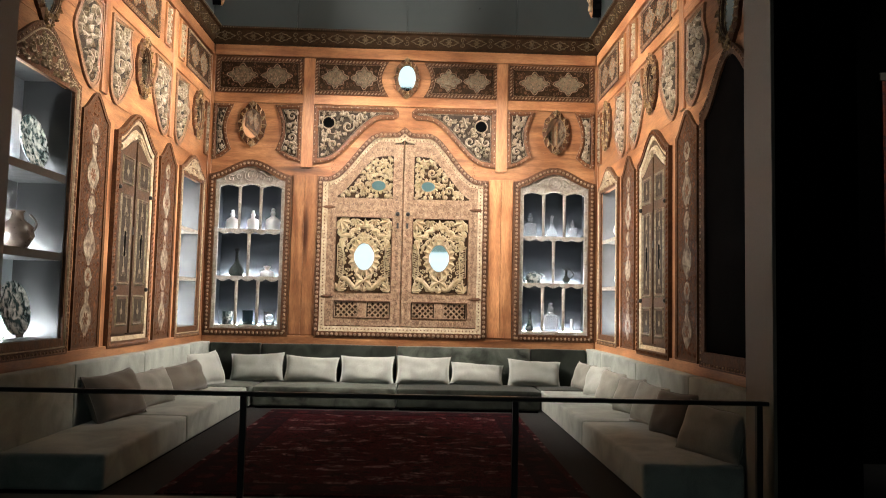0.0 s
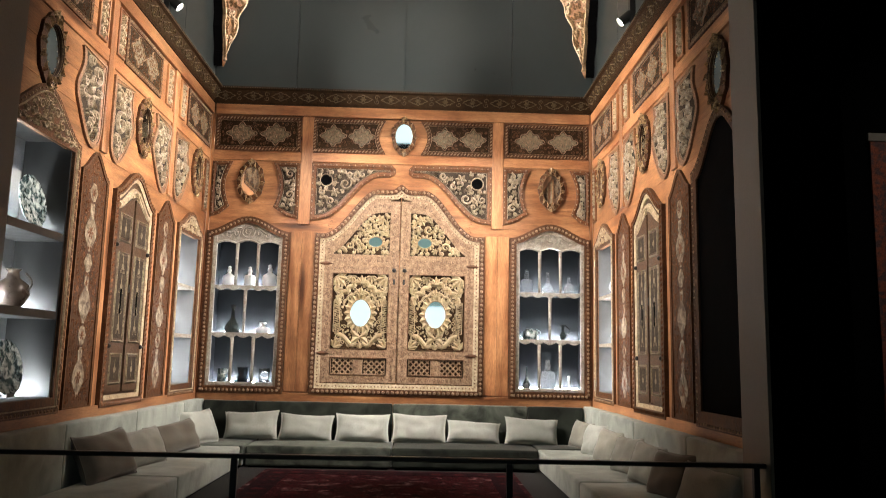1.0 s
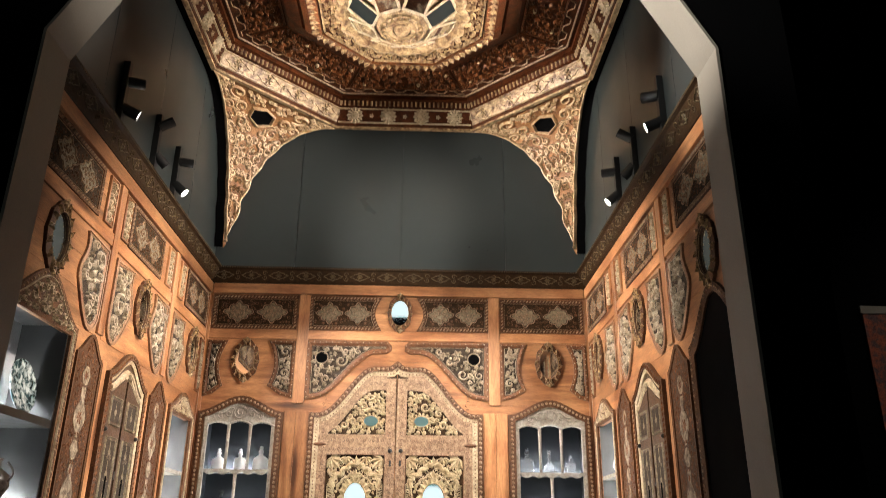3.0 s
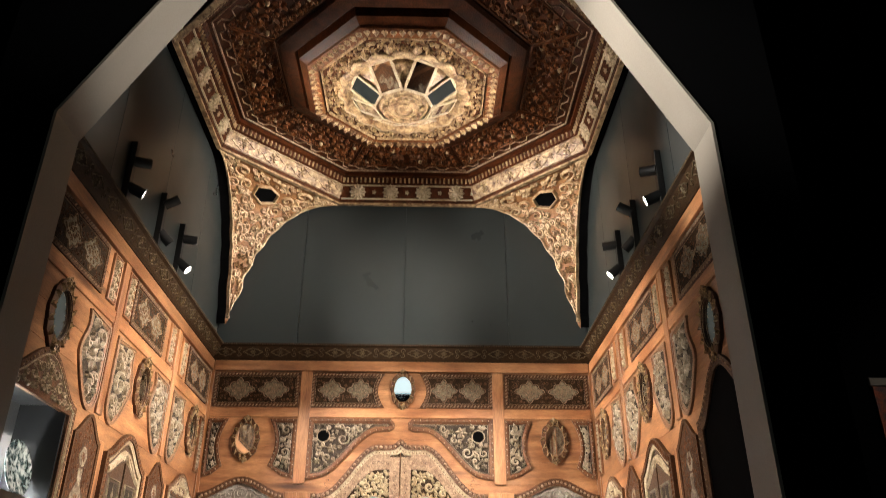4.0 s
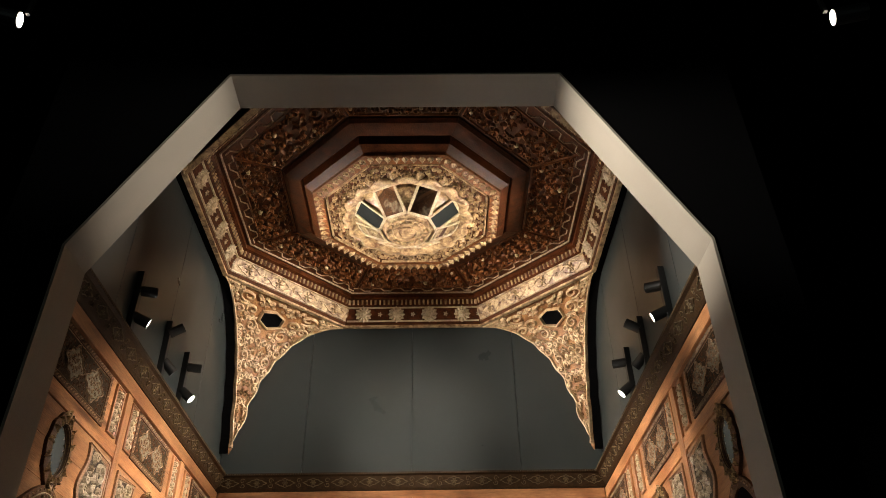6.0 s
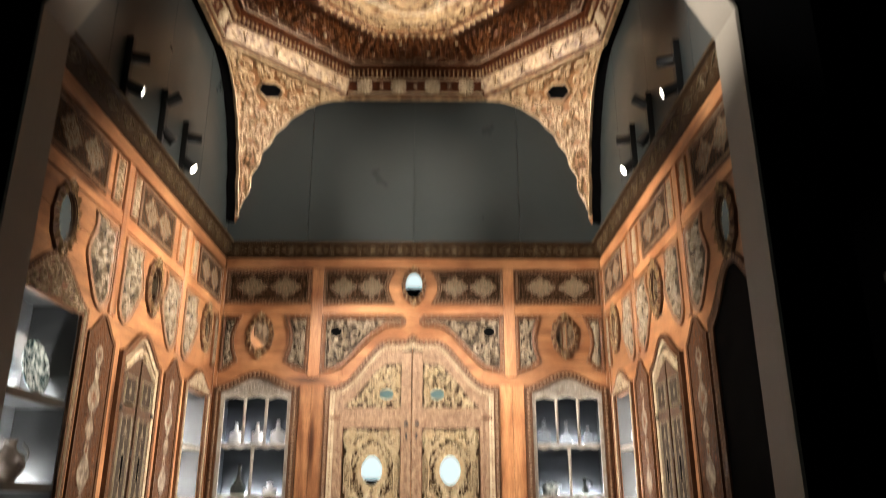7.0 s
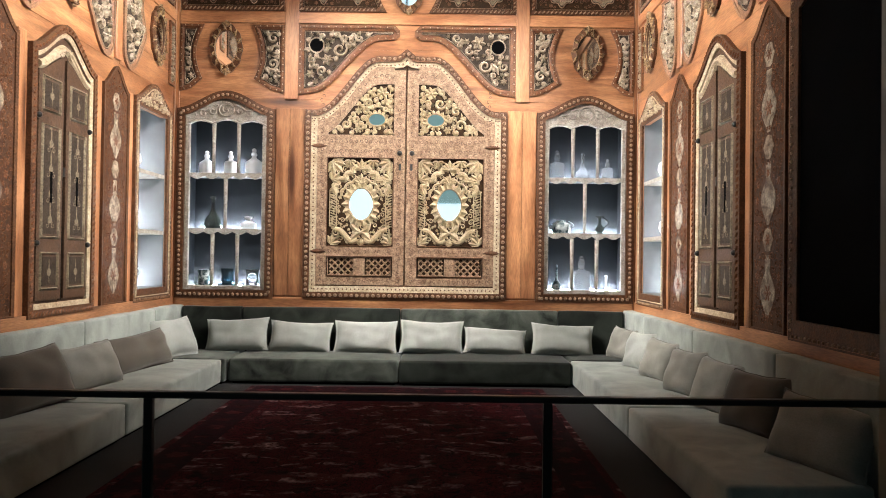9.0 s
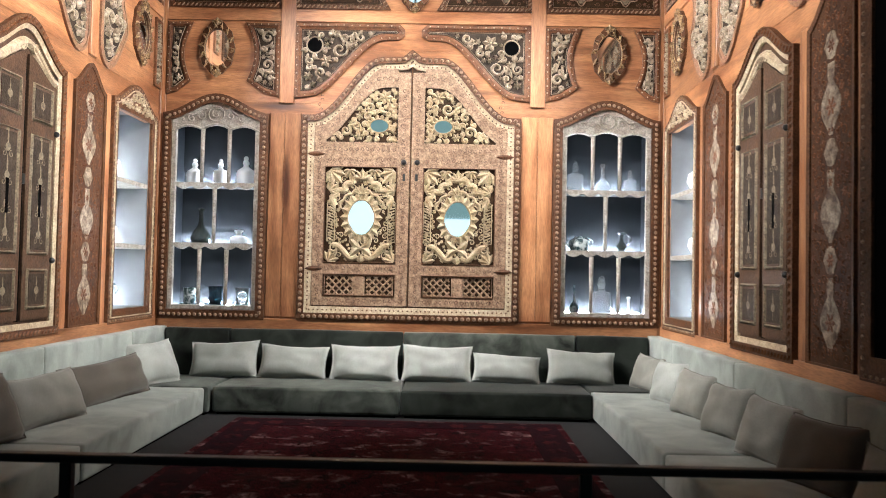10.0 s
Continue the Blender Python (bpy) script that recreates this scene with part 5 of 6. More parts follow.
def pendentive_point(a, s):
    """a from -1 (back arch) to 1 (side arch); corner at x = -APO, y = +APO of the canopy."""
    d, z = pendentive_edge(s)
    p = Vector((-APO + d, APO - 0.02, z))
    q = Vector((-APO + 0.02, APO - d, z))
    k = (a + 1) / 2
    hollow = 0.10 * d * math.sin(math.pi * k)
    return p.lerp(q, k) + Vector((-hollow * 0.5, hollow * 0.5, 0))


def pendentive_normal(a, s):
    e = 0.01
    du = pendentive_point(min(1, a + e), s) - pendentive_point(max(-1, a - e), s)
    dv = pendentive_point(a, min(1, s + e)) - pendentive_point(a, max(0, s - e))
    n = du.cross(dv).normalized()
    return n if n.dot(Vector((1, -1, -0.5))) > 0 else -n


bm = bmesh.new()
NA, NS = 12, 60
front = [[bm.verts.new(pendentive_point(-1 + 2 * i / NA, j / NS)) for i in range(NA + 1)] for j in range(NS + 1)]
back = [[bm.verts.new(pendentive_point(-1 + 2 * i / NA, j / NS) - pendentive_normal(-1 + 2 * i / NA, j / NS) * 0.05) for i in range(NA + 1)] for j in range(NS + 1)]
for j in range(NS):
    for i in range(NA):
        bm.faces.new((front[j][i], front[j][i + 1], front[j + 1][i + 1], front[j + 1][i]))
        bm.faces.new((back[j][i], back[j + 1][i], back[j + 1][i + 1], back[j][i + 1]))
    bm.faces.new((front[j][0], front[j + 1][0], back[j + 1][0], back[j][0]))
    bm.faces.new((front[j][NA], back[j][NA], back[j + 1][NA], front[j + 1][NA]))
for i in range(NA):
    bm.faces.new((front[0][i], back[0][i], back[0][i + 1], front[0][i + 1]))
    bm.faces.new((front[NS][i], front[NS][i + 1], back[NS][i + 1], back[NS][i]))
web = part("pendentive", bm, PENDENTIVE_GROUND, canopy, "gilded carved pendentive with a dark opening", smooth=True)

# carving in a flat triangle, then laid onto the web
HIGH = 2.4
def half_width(v):
    d, _ = pendentive_edge(max(0.0, min(1.0, v / HIGH)))
    return d * 0.7071
tri = [(half_width(HIGH * k / 20) - 0.03 + 0.02, HIGH * k / 20) for k in range(2, 21)] + [(-half_width(HIGH * k / 20) + 0.01, HIGH * k / 20) for k in range(20, 1, -1)]
c = Carving()
c.fill(tri, 87, 0.035, 0.19, 0.062, 0.045, True, 3600, avoid=[(0.0, 1.86, 0.27)])
for m in (-1, 1):
    c.stroke([(m * (half_width(HIGH * k / 40) - 0.02), HIGH * k / 40) for k in range(1, 41)], 0.06, 0.05, False)
for row in range(3):
    v = 0.85 + 0.17 * row
    w = half_width(v) * 0.75
    for i in range(4):
        u = -w + 2 * w * (i + 0.5) / 4
        c.stroke([(u + 0.045 * math.cos(q), v + 0.07 * math.sin(q)) for q in (math.pi * g / 6 for g in range(7))], 0.024, 0.045, False)
hexa = [(0.23 * math.cos(math.pi / 6 + g * math.pi / 3), 1.86 + 0.21 * math.sin(math.pi / 6 + g * math.pi / 3)) for g in range(6)]
c.line(hexa, 0.05, 0.06)
verts = []
for u, v, h in c.v:
    s = max(0.0, min(1.0, v / HIGH))
    a = max(-1.0, min(1.0, u / max(0.02, half_width(v))))
    verts.append(pendentive_point(a, s) + pendentive_normal(a, s) * (h + 0.004))
carve = raw("pendentive_carving", verts, c.f, PENDENTIVE, web)
# black plate over the whole web; the hole's darkness is only its colour
hole_pts = [(0.205 * math.cos(math.pi / 6 + g * math.pi / 3), 1.86 + 0.185 * math.sin(math.pi / 6 + g * math.pi / 3)) for g in range(6)]
hv = [pendentive_point(u / half_width(v), v / HIGH) + pendentive_normal(u / half_width(v), v / HIGH) * 0.012 for u, v in hole_pts]
hb = [p - pendentive_normal(0, 0.775) * 0.04 for p in hv]
opening_plate = raw("opening", hv + hb, [(0, 1, 2, 3, 4, 5), (11, 10, 9, 8, 7, 6)] + [(i, (i + 1) % 6, 6 + (i + 1) % 6, 6 + i) for i in range(6)], BLACK, web, "flat black plate for the dark opening in the pendentive")
for k in (1, 2, 3):
    turn = pose(0, 0, 0, 0, 0, -90 * k)
    w = link("pendentive", web.data, None, canopy, "gilded carved pendentive with a dark opening", turn)
    link("pendentive_carving", carve.data, None, w)
    link("opening", opening_plate.data, None, w, "flat black plate for the dark opening in the pendentive")
# black ribs that close the gap between the arches and the walls at both sides
for sx in (-1, 1):
    bm = bmesh.new()
    prev = None
    n = 60
    for i in range(n + 1):
        k = i / n
        s = k * 2 if k <= 0.5 else (1 - k) * 2
        d, z = pendentive_edge(s)
        y = APO - d if k <= 0.5 else -APO + d
        row = [bm.verts.new((sx * x, y, z + o)) for x, o in ((APO - 0.015, 0.0), (APO + 0.11, 0.0), (APO + 0.11, 0.10), (APO - 0.015, 0.10))]
        if prev:
            for q in range(4):
                bm.faces.new((prev[q], prev[(q + 1) % 4], row[(q + 1) % 4], row[q]))
        else:
            bm.faces.new(row)
        prev = row
    bm.faces.new(prev[::-1])
    part("arch_rib", bm, BLACK, canopy, "black rib behind the side arch")


# ---- wall spotlights ----
def pole_light(side, d, heads):
    t = thing("track_spotlight", "black wall pole with two spotlight heads", "spotlight", wall_m(side, d, 0.0, 0.0), "wall spotlights")
    part("pole", boxes((-0.04, 0.04, 5.30, 6.18, 0.0, 0.07), bevel=0.004), METAL_BLACK, t)
    inv = t.matrix_basis.inverted()
    for base, aim in heads:
        p = inv @ base
        direction = (inv.to_3x3() @ aim).normalized()
        turn = direction.to_track_quat("Z", "Y").to_matrix().to_4x4()
        bm = bmesh.new()
        bmesh.ops.create_cone(bm, cap_ends=False, segments=20, radius1=0.058, radius2=0.058, depth=0.18, matrix=Matrix.Translation((0, 0, 0.09)))
        bmesh.ops.create_circle(bm, cap_ends=True, segments=20, radius=0.058)
        h = part("head", bm, METAL_BLACK, t, "black cylindrical lamp head", Matrix.Translation(p) @ turn, smooth=False)
        bm = bmesh.new()
        bmesh.ops.create_cone(bm, cap_ends=True, segments=20, radius1=0.052, radius2=0.052, depth=0.01, matrix=Matrix.Translation((0, 0, 0.165)))
        part("lens", bm, LENS, h, "glowing lamp lens")
    return t


for i in range(0, 12, 2):
    side, d = HEADS[i][0], HEADS[i][1]
    pole_light(side, d, HEAD_PLACES[i:i + 2])
for eye, target in HALL_SPOTS:
    t = thing("hall_spotlight", "small bright spotlight under the hall ceiling", "spotlight", look(eye, target), "hall spotlights")
    bm = bmesh.new()
    bmesh.ops.create_cone(bm, cap_ends=True, segments=16, radius1=0.07, radius2=0.07, depth=0.25, matrix=Matrix.Translation((0, 0, 0.16)))
    part("body", bm, METAL_BLACK, t)
    bm = bmesh.new()
    bmesh.ops.create_circle(bm, cap_ends=True, segments=16, radius=0.06, matrix=Matrix.Translation((0, 0, 0.03)))
    part("lens", bm, LENS, t, "glowing lamp lens")
    part("hanger", boxes((-0.015, 0.015, -0.015, 0.015, 0.0, 5.4)), METAL_BLACK, t, matrix=t.matrix_basis.inverted() @ Matrix.Translation(Vector(eye) + Vector((0, 0.0, 0.08))))


# ---- sofas ----
def soft_block(x0, x1, y0, y1, z0, z1, r=0.05, puff=0.012, seed=0):
    """An upholstered block: rounded edges, swollen faces, a slightly uneven surface."""
    bm = bmesh.new()
    box(bm, x0, x1, y0, y1, z0, z1)
    bmesh.ops.bevel(bm, geom=list(bm.edges), offset=r, segments=3, profile=0.6, affect="EDGES")
    bmesh.ops.subdivide_edges(bm, edges=[e for e in bm.edges if e.calc_length() > 0.25], cuts=7, use_grid_fill=True)
    for v in bm.verts:
        u, w = (v.co.x - x0) / (x1 - x0), (v.co.y - y0) / (y1 - y0)
        k = (v.co.z - z0) / (z1 - z0)
        swell = math.sin(math.pi * max(0, min(1, u))) * math.sin(math.pi * max(0, min(1, w)))
        n = noise.noise(Vector((v.co.x * 3 + seed, v.co.y * 3, v.co.z * 3)))
        if k > 0.9:
            v.co.z += puff * swell + 0.006 * n
        elif k > 0.05:
            v.co.x += 0.006 * n
            v.co.y += 0.006 * n
    return bm


SEAT = 0.275
def sofa(label, seats, backs):
    """Low upholstered blocks along one wall: seats on plinths, backrests behind."""
    t = thing("sofa", label, "sofa", group="sofas round the room")
    for x0, x1, y0, y1, mat, seed, note in seats:
        part("plinth", boxes((x0 + 0.04, x1 - 0.04, y0 + 0.04, y1 - 0.04, 0.0, 0.04)), BLACK, t)
        part("seat", soft_block(x0, x1, y0, y1, 0.025, SEAT, 0.03, 0.018, seed), mat, t, note, smooth=True)
    for x0, x1, y0, y1, top, mat, seed in backs:
        part("backrest", soft_block(x0, x1, y0, y1, 0.0, top, 0.022, 0.006, seed), mat, t, smooth=True)
    return t


corner = "square velvet corner seat"
# darker and lighter blocks here carry nap shade and sheen as colour
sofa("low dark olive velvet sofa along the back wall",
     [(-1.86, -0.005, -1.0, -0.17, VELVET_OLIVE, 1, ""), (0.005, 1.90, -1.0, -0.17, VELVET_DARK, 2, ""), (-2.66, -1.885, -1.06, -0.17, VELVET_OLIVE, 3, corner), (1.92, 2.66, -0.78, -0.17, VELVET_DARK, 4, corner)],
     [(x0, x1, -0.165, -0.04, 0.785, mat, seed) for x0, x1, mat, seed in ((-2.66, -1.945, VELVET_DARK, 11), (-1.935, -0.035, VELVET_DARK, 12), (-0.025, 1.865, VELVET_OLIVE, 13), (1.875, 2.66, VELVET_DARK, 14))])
for sx, cuts in ((-1, ((-3.56, -1.08), (-5.50, -3.58))), (1, ((-3.44, -0.80), (-5.50, -3.46)))):
    xa, xb = sorted((sx * 1.91, sx * 2.66))
    xc, xd = sorted((sx * 2.675, sx * 2.81))
    sofa("low pale grey-green velvet sofa along the side wall", [(xa, xb, y0, y1, VELVET, 5 + i + sx, "") for i, (y0, y1) in enumerate(cuts)],
         [(xc, xd, y0, y1, 0.80, VELVET, seed) for y0, y1, seed in ((-0.97, -0.045, 21), (-2.62, -0.98, 22), (-4.28, -2.63, 23), (-5.50, -4.29, 24))])


def pillow(label, wide, high, thick, mat, matrix, seed, group):
    """A stuffed cushion with drawn-out corners and a seam; stands upright in local x-z, its face along y."""
    n = 18
    verts, faces = [], []
    for side in (1, -1):
        for j in range(n + 1):
            for i in range(n + 1):
                u, v = 2 * i / n - 1, 2 * j / n - 1
                pinch_u = 1 - 0.07 * (1 - v * v) * abs(u) ** 3
                pinch_v = 1 - 0.09 * (1 - u * u) * abs(v) ** 3
                edge = max(0.0, (1 - u ** 4) * (1 - v ** 4))
                w = thick / 2 * edge ** 0.55
                w *= 1 + 0.22 * noise.noise(Vector((u * 1.7 + seed, v * 1.7, side)))
                verts.append((u * wide / 2 * pinch_u, side * (w + (0.004 if edge > 0 else 0)), v * high / 2 * pinch_v - 0.02 * high * (1 - u * u) * (v > 0) * v + 0.01 * noise.noise(Vector((u * 2, v * 2, seed)))))
    m = (n + 1) * (n + 1)
    for s in (0, 1):
        for j in range(n):
            for i in range(n):
                a = s * m + j * (n + 1) + i
                q = (a, a + 1, a + n + 2, a + n + 1)
                faces.append(q if s == 1 else q[::-1])
    rim = [j for j in range(n)] + [j * (n + 1) + n for j in range(n)] + [n * (n + 1) + n - j for j in range(n)] + [(n - j) * (n + 1) for j in range(n)]
    for i in range(len(rim)):
        a, b = rim[i], rim[(i + 1) % len(rim)]
        faces.append((a, b, m + b, m + a))
    t = thing("cushion", label, "cushion", matrix, group)
    raw("cover", verts, faces, mat, t, smooth=True)
    loop = [Vector(verts[a]) * 0.5 + Vector(verts[m + a]) * 0.5 for a in rim]
    cu = bpy.data.curves.new("seam", "CURVE")
    cu.dimensions, cu.bevel_depth, cu.bevel_resolution = "3D", 0.006, 1
    sp = cu.splines.new("POLY")
    sp.points.add(len(loop) - 1)
    for p, v in zip(sp.points, loop):
        p.co = (*v, 1)
    sp.use_cyclic_u = True
    tmp = bpy.data.objects.new("seam_tmp", cu)
    mesh = bpy.data.meshes.new_from_object(tmp)
    mesh.materials.clear()
    bpy.data.objects.remove(tmp)
    link("seam", mesh, mat, t)
    return t


silver = "silvery grey velvet cushion leaning on the sofa back"
for x, wide, high, tilt, lean, seed in ((-1.95, 0.74, 0.41, -3, -24, 1), (-1.20, 0.74, 0.38, 2, -22, 2), (-0.43, 0.75, 0.40, 0, -22, 3), (0.35, 0.76, 0.41, 1, -20, 4), (1.10, 0.74, 0.33, 3, -30, 5), (1.90, 0.74, 0.39, 3, -24, 6)):
    pillow(silver, wide, high, 0.20, CUSHION, Matrix.Translation((x, -0.31, SEAT + high / 2 - 0.015)) @ pose(0, 0, 0, lean, tilt, 0), seed, "cushions on the back sofa")
taupe = "taupe velvet cushion leaning on the side backrest"
grey = "grey velvet cushion leaning on the side backrest"
for d, wide, high, spin, mat, seed in ((0.62, 0.48, 0.42, 62, CUSHION_GREIGE, 11), (1.36, 0.48, 0.45, 68, CUSHION, 12), (2.06, 0.50, 0.44, 70, CUSHION_GREIGE, 13), (2.84, 0.52, 0.44, 72, CUSHION_GREIGE, 14), (3.58, 0.52, 0.45, 70, CUSHION_GREIGE, 15), (4.28, 0.66, 0.46, 74, CUSHION_TAUPE, 16), (5.16, 0.72, 0.44, 68, CUSHION_GREIGE, 17)):
    high *= 0.92
    pillow(taupe if mat == CUSHION_TAUPE else grey, wide * 0.92, high, 0.18, mat, Matrix.Translation((2.555, -d, SEAT + high / 2 - 0.02)) @ pose(0, 0, 0, 0, 0, -spin) @ pose(0, 0, 0, -20, 3 if seed % 2 else -2, 0), seed, "cushions on the side sofas")
for d, wide, high, spin, mat, seed in ((0.92, 0.56, 0.46, 60, CUSHION, 21), (1.92, 1.1, 0.38, 80, CUSHION_TAUPE, 22), (2.98, 0.75, 0.40, 76, CUSHION_GREIGE, 23), (3.85, 0.78, 0.46, 80, CUSHION_TAUPE, 24)):
    pillow(taupe if mat == CUSHION_TAUPE else grey, wide, high, 0.22, mat, Matrix.Translation((-2.50, -d, SEAT + high / 2 - 0.02)) @ pose(0, 0, 0, 0, 0, spin) @ pose(0, 0, 0, -24, -2, 0), seed, "cushions on the side sofas")


# ---- rug ----
def rug_material():
    m = bpy.data.materials.new("worn_maroon_rug")
    m.use_nodes = True
    nodes, links = m.node_tree.nodes, m.node_tree.links
    bsdf = nodes["Principled BSDF"]
    geo = nodes.new("ShaderNodeNewGeometry")
    vor = nodes.new("ShaderNodeTexVoronoi")
    vor.inputs["Scale"].default_value = 22.0
    wave = nodes.new("ShaderNodeTexNoise")
    wave.inputs["Scale"].default_value, wave.inputs["Detail"].default_value, wave.inputs["Distortion"].default_value = 20.0, 4, 3.0
    worn = nodes.new("ShaderNodeTexNoise")
    worn.inputs["Scale"].default_value, worn.inputs["Detail"].default_value, worn.inputs["Distortion"].default_value = 2.6, 12, 0.8
    fine = nodes.new("ShaderNodeTexNoise")
    fine.inputs["Scale"].default_value = 90.0
    stretch = nodes.new("ShaderNodeMapping")
    stretch.inputs["Scale"].default_value = (1.5, 0.9, 1.0)
    links.new(geo.outputs["Position"], stretch.inputs["Vector"])
    streak = nodes.new("ShaderNodeMapping")
    streak.inputs["Scale"].default_value = (1.5, 2.4, 1.0)
    links.new(geo.outputs["Position"], streak.inputs["Vector"])
    links.new(streak.outputs[0], worn.inputs["Vector"])
    for n in (vor, wave, fine):
        links.new(stretch.outputs[0], n.inputs["Vector"])
    base = nodes.new("ShaderNodeValToRGB")
    e = base.color_ramp.elements
    e[0].position, e[0].color = 0.40, (0.003, 0.0015, 0.002, 1)
    e[1].position, e[1].color = 0.55, (0.060, 0.006, 0.010, 1)
    x = base.color_ramp.elements.new(0.44)
    x.color = (0.007, 0.002, 0.003, 1)
    x = base.color_ramp.elements.new(0.64)
    x.color = (0.014, 0.004, 0.006, 1)
    links.new(wave.outputs["Fac"], base.inputs["Fac"])
    pale = nodes.new("ShaderNodeValToRGB")
    pale.color_ramp.elements[0].position, pale.color_ramp.elements[1].position = 0.55, 0.70
    links.new(worn.outputs["Fac"], pale.inputs["Fac"])
    gate = nodes.new("ShaderNodeMath")
    gate.operation = "MULTIPLY"
    links.new(pale.outputs["Color"], gate.inputs[0])
    links.new(vor.outputs["Distance"], gate.inputs[1])
    mix = nodes.new("ShaderNodeMixRGB")
    mix.inputs[2].default_value = (0.30, 0.20, 0.20, 1)
    links.new(gate.outputs[0], mix.inputs["Fac"])
    links.new(base.outputs["Color"], mix.inputs[1])
    links.new(mix.outputs[0], bsdf.inputs["Base Color"])
    bsdf.inputs["Roughness"].default_value = 0.95
    bsdf.inputs["Specular IOR Level"].default_value = 0.05
    b = nodes.new("ShaderNodeBump")
    b.inputs["Strength"].default_value, b.inputs["Distance"].default_value = 0.5, 0.01
    links.new(fine.outputs["Fac"], b.inputs["Height"])
    links.new(b.outputs[0], bsdf.inputs["Normal"])
    return m


RUG = rug_material()
RUG_BORDER = material("dark_rug_border", (0.022, 0.005, 0.008), 0.95, second=(0.006, 0.002, 0.004), scale=14, contrast=0.4, bump=0.5, bump_scale=90, grain=0.4)
RUG_PATTERN = material("faded_rug_pattern", (0.062, 0.013, 0.015), 0.95, second=(0.006, 0.002, 0.003), scale=4.5, contrast=0.22, bump=0.5, bump_scale=90, grain=0.4)
for m in (RUG_BORDER, RUG_PATTERN):
    m.node_tree.nodes["Principled BSDF"].inputs["Specular IOR Level"].default_value = 0.05
rug = thing("rug", "worn dark maroon oriental rug with faded pattern", "rug", Matrix.Translation((0, -3.05, 0.001)))
part("carpet_field", boxes((-1.56, 1.56, -2.42, 1.88, 0.0, 0.012), bevel=0.004), RUG, rug)
bm = bmesh.new()
ring(bm, rect(-1.50, 1.50, -2.36, 1.82), rect(-1.22, 1.22, -2.08, 1.54), 0.011, 0.0135)
part("border", bm, RUG_BORDER, rug)
c = Carving()
c.fill(rect(0.02, 1.16, -2.02, 1.48), 95, 0.05, 0.15, 0.024, 0.0015, False, 900)
v2 = [(-u, v, z) for u, v, z in c.v]
n0 = len(c.v)
c.v, c.f = c.v + v2, c.f + [tuple(n0 + i for i in f[::-1]) for f in c.f]
for s in (-1, 1):
    for i in range(14):
        c.flower(s * 1.36, -2.16 + 3.78 * i / 13, 0.09, 6, 0.0015)
    for i in range(9):
        c.flower(-1.14 + 2.28 * i / 8, s * 1.95 - 0.27, 0.09, 6, 0.0015)
c.done("pattern", RUG_PATTERN, rug, "faded floral pattern", w=0.0135, kind="stuff")

# ---- barrier rail ----
rail = thing("barrier_rail", "black metal barrier rail across the opening", "barrier")
part("top_rail", boxes((-2.645, 2.645, -5.93, -5.88, 0.755, 0.785), bevel=0.006), METAL_BLACK, rail)
for x in (-2.60, -0.86, 0.94, 2.58):
    part("post", boxes((x - 0.02, x + 0.02, -5.925, -5.885, 0.0, 0.757), bevel=0.004), METAL_BLACK, rail)
    part("foot_plate", boxes((x - 0.06, x + 0.06, -5.965, -5.845, 0.0, 0.008), bevel=0.002), METAL_BLACK, rail)


# ---- glass and pottery in the niches ----
def glass(name, tint, rough=0.05, clear=0.75):
    m = bpy.data.materials.new(name)
    m.use_nodes = True
    b = m.node_tree.nodes["Principled BSDF"]
    b.inputs["Base Color"].default_value = (*tint, 1)
    b.inputs["Roughness"].default_value = rough
    b.inputs["Transmission Weight"].default_value = clear
    b.inputs["IOR"].default_value = 1.45
    return m


CLEAR = glass("clear_glass", (0.93, 0.96, 0.97), 0.04, 0.88)
MILKY = glass("milky_glass", (0.95, 0.96, 0.97), 0.35, 0.35)
BLUE_GLASS = glass("dark_blue_glass", (0.03, 0.06, 0.08))
DARK_GLASS = glass("dark_green_glass", (0.06, 0.07, 0.06))
CERAMIC = material("white_glazed_ceramic", (0.75, 0.76, 0.76), 0.25, second=(0.62, 0.64, 0.66), scale=9, contrast=0.5, bump=0.05, bump_scale=60, grain=0.1)
CERAMIC_BLUE = material("blue_painted_ceramic", (0.46, 0.51, 0.50), 0.25, second=(0.03, 0.06, 0.065), scale=18, contrast=0.14, bump=0.05, bump_scale=60, grain=0.1)
CERAMIC_DARK = material("dark_brown_ceramic", (0.10, 0.075, 0.055), 0.3, second=(0.05, 0.035, 0.03), scale=12, contrast=0.4, bump=0.05, bump_scale=60, grain=0.1)

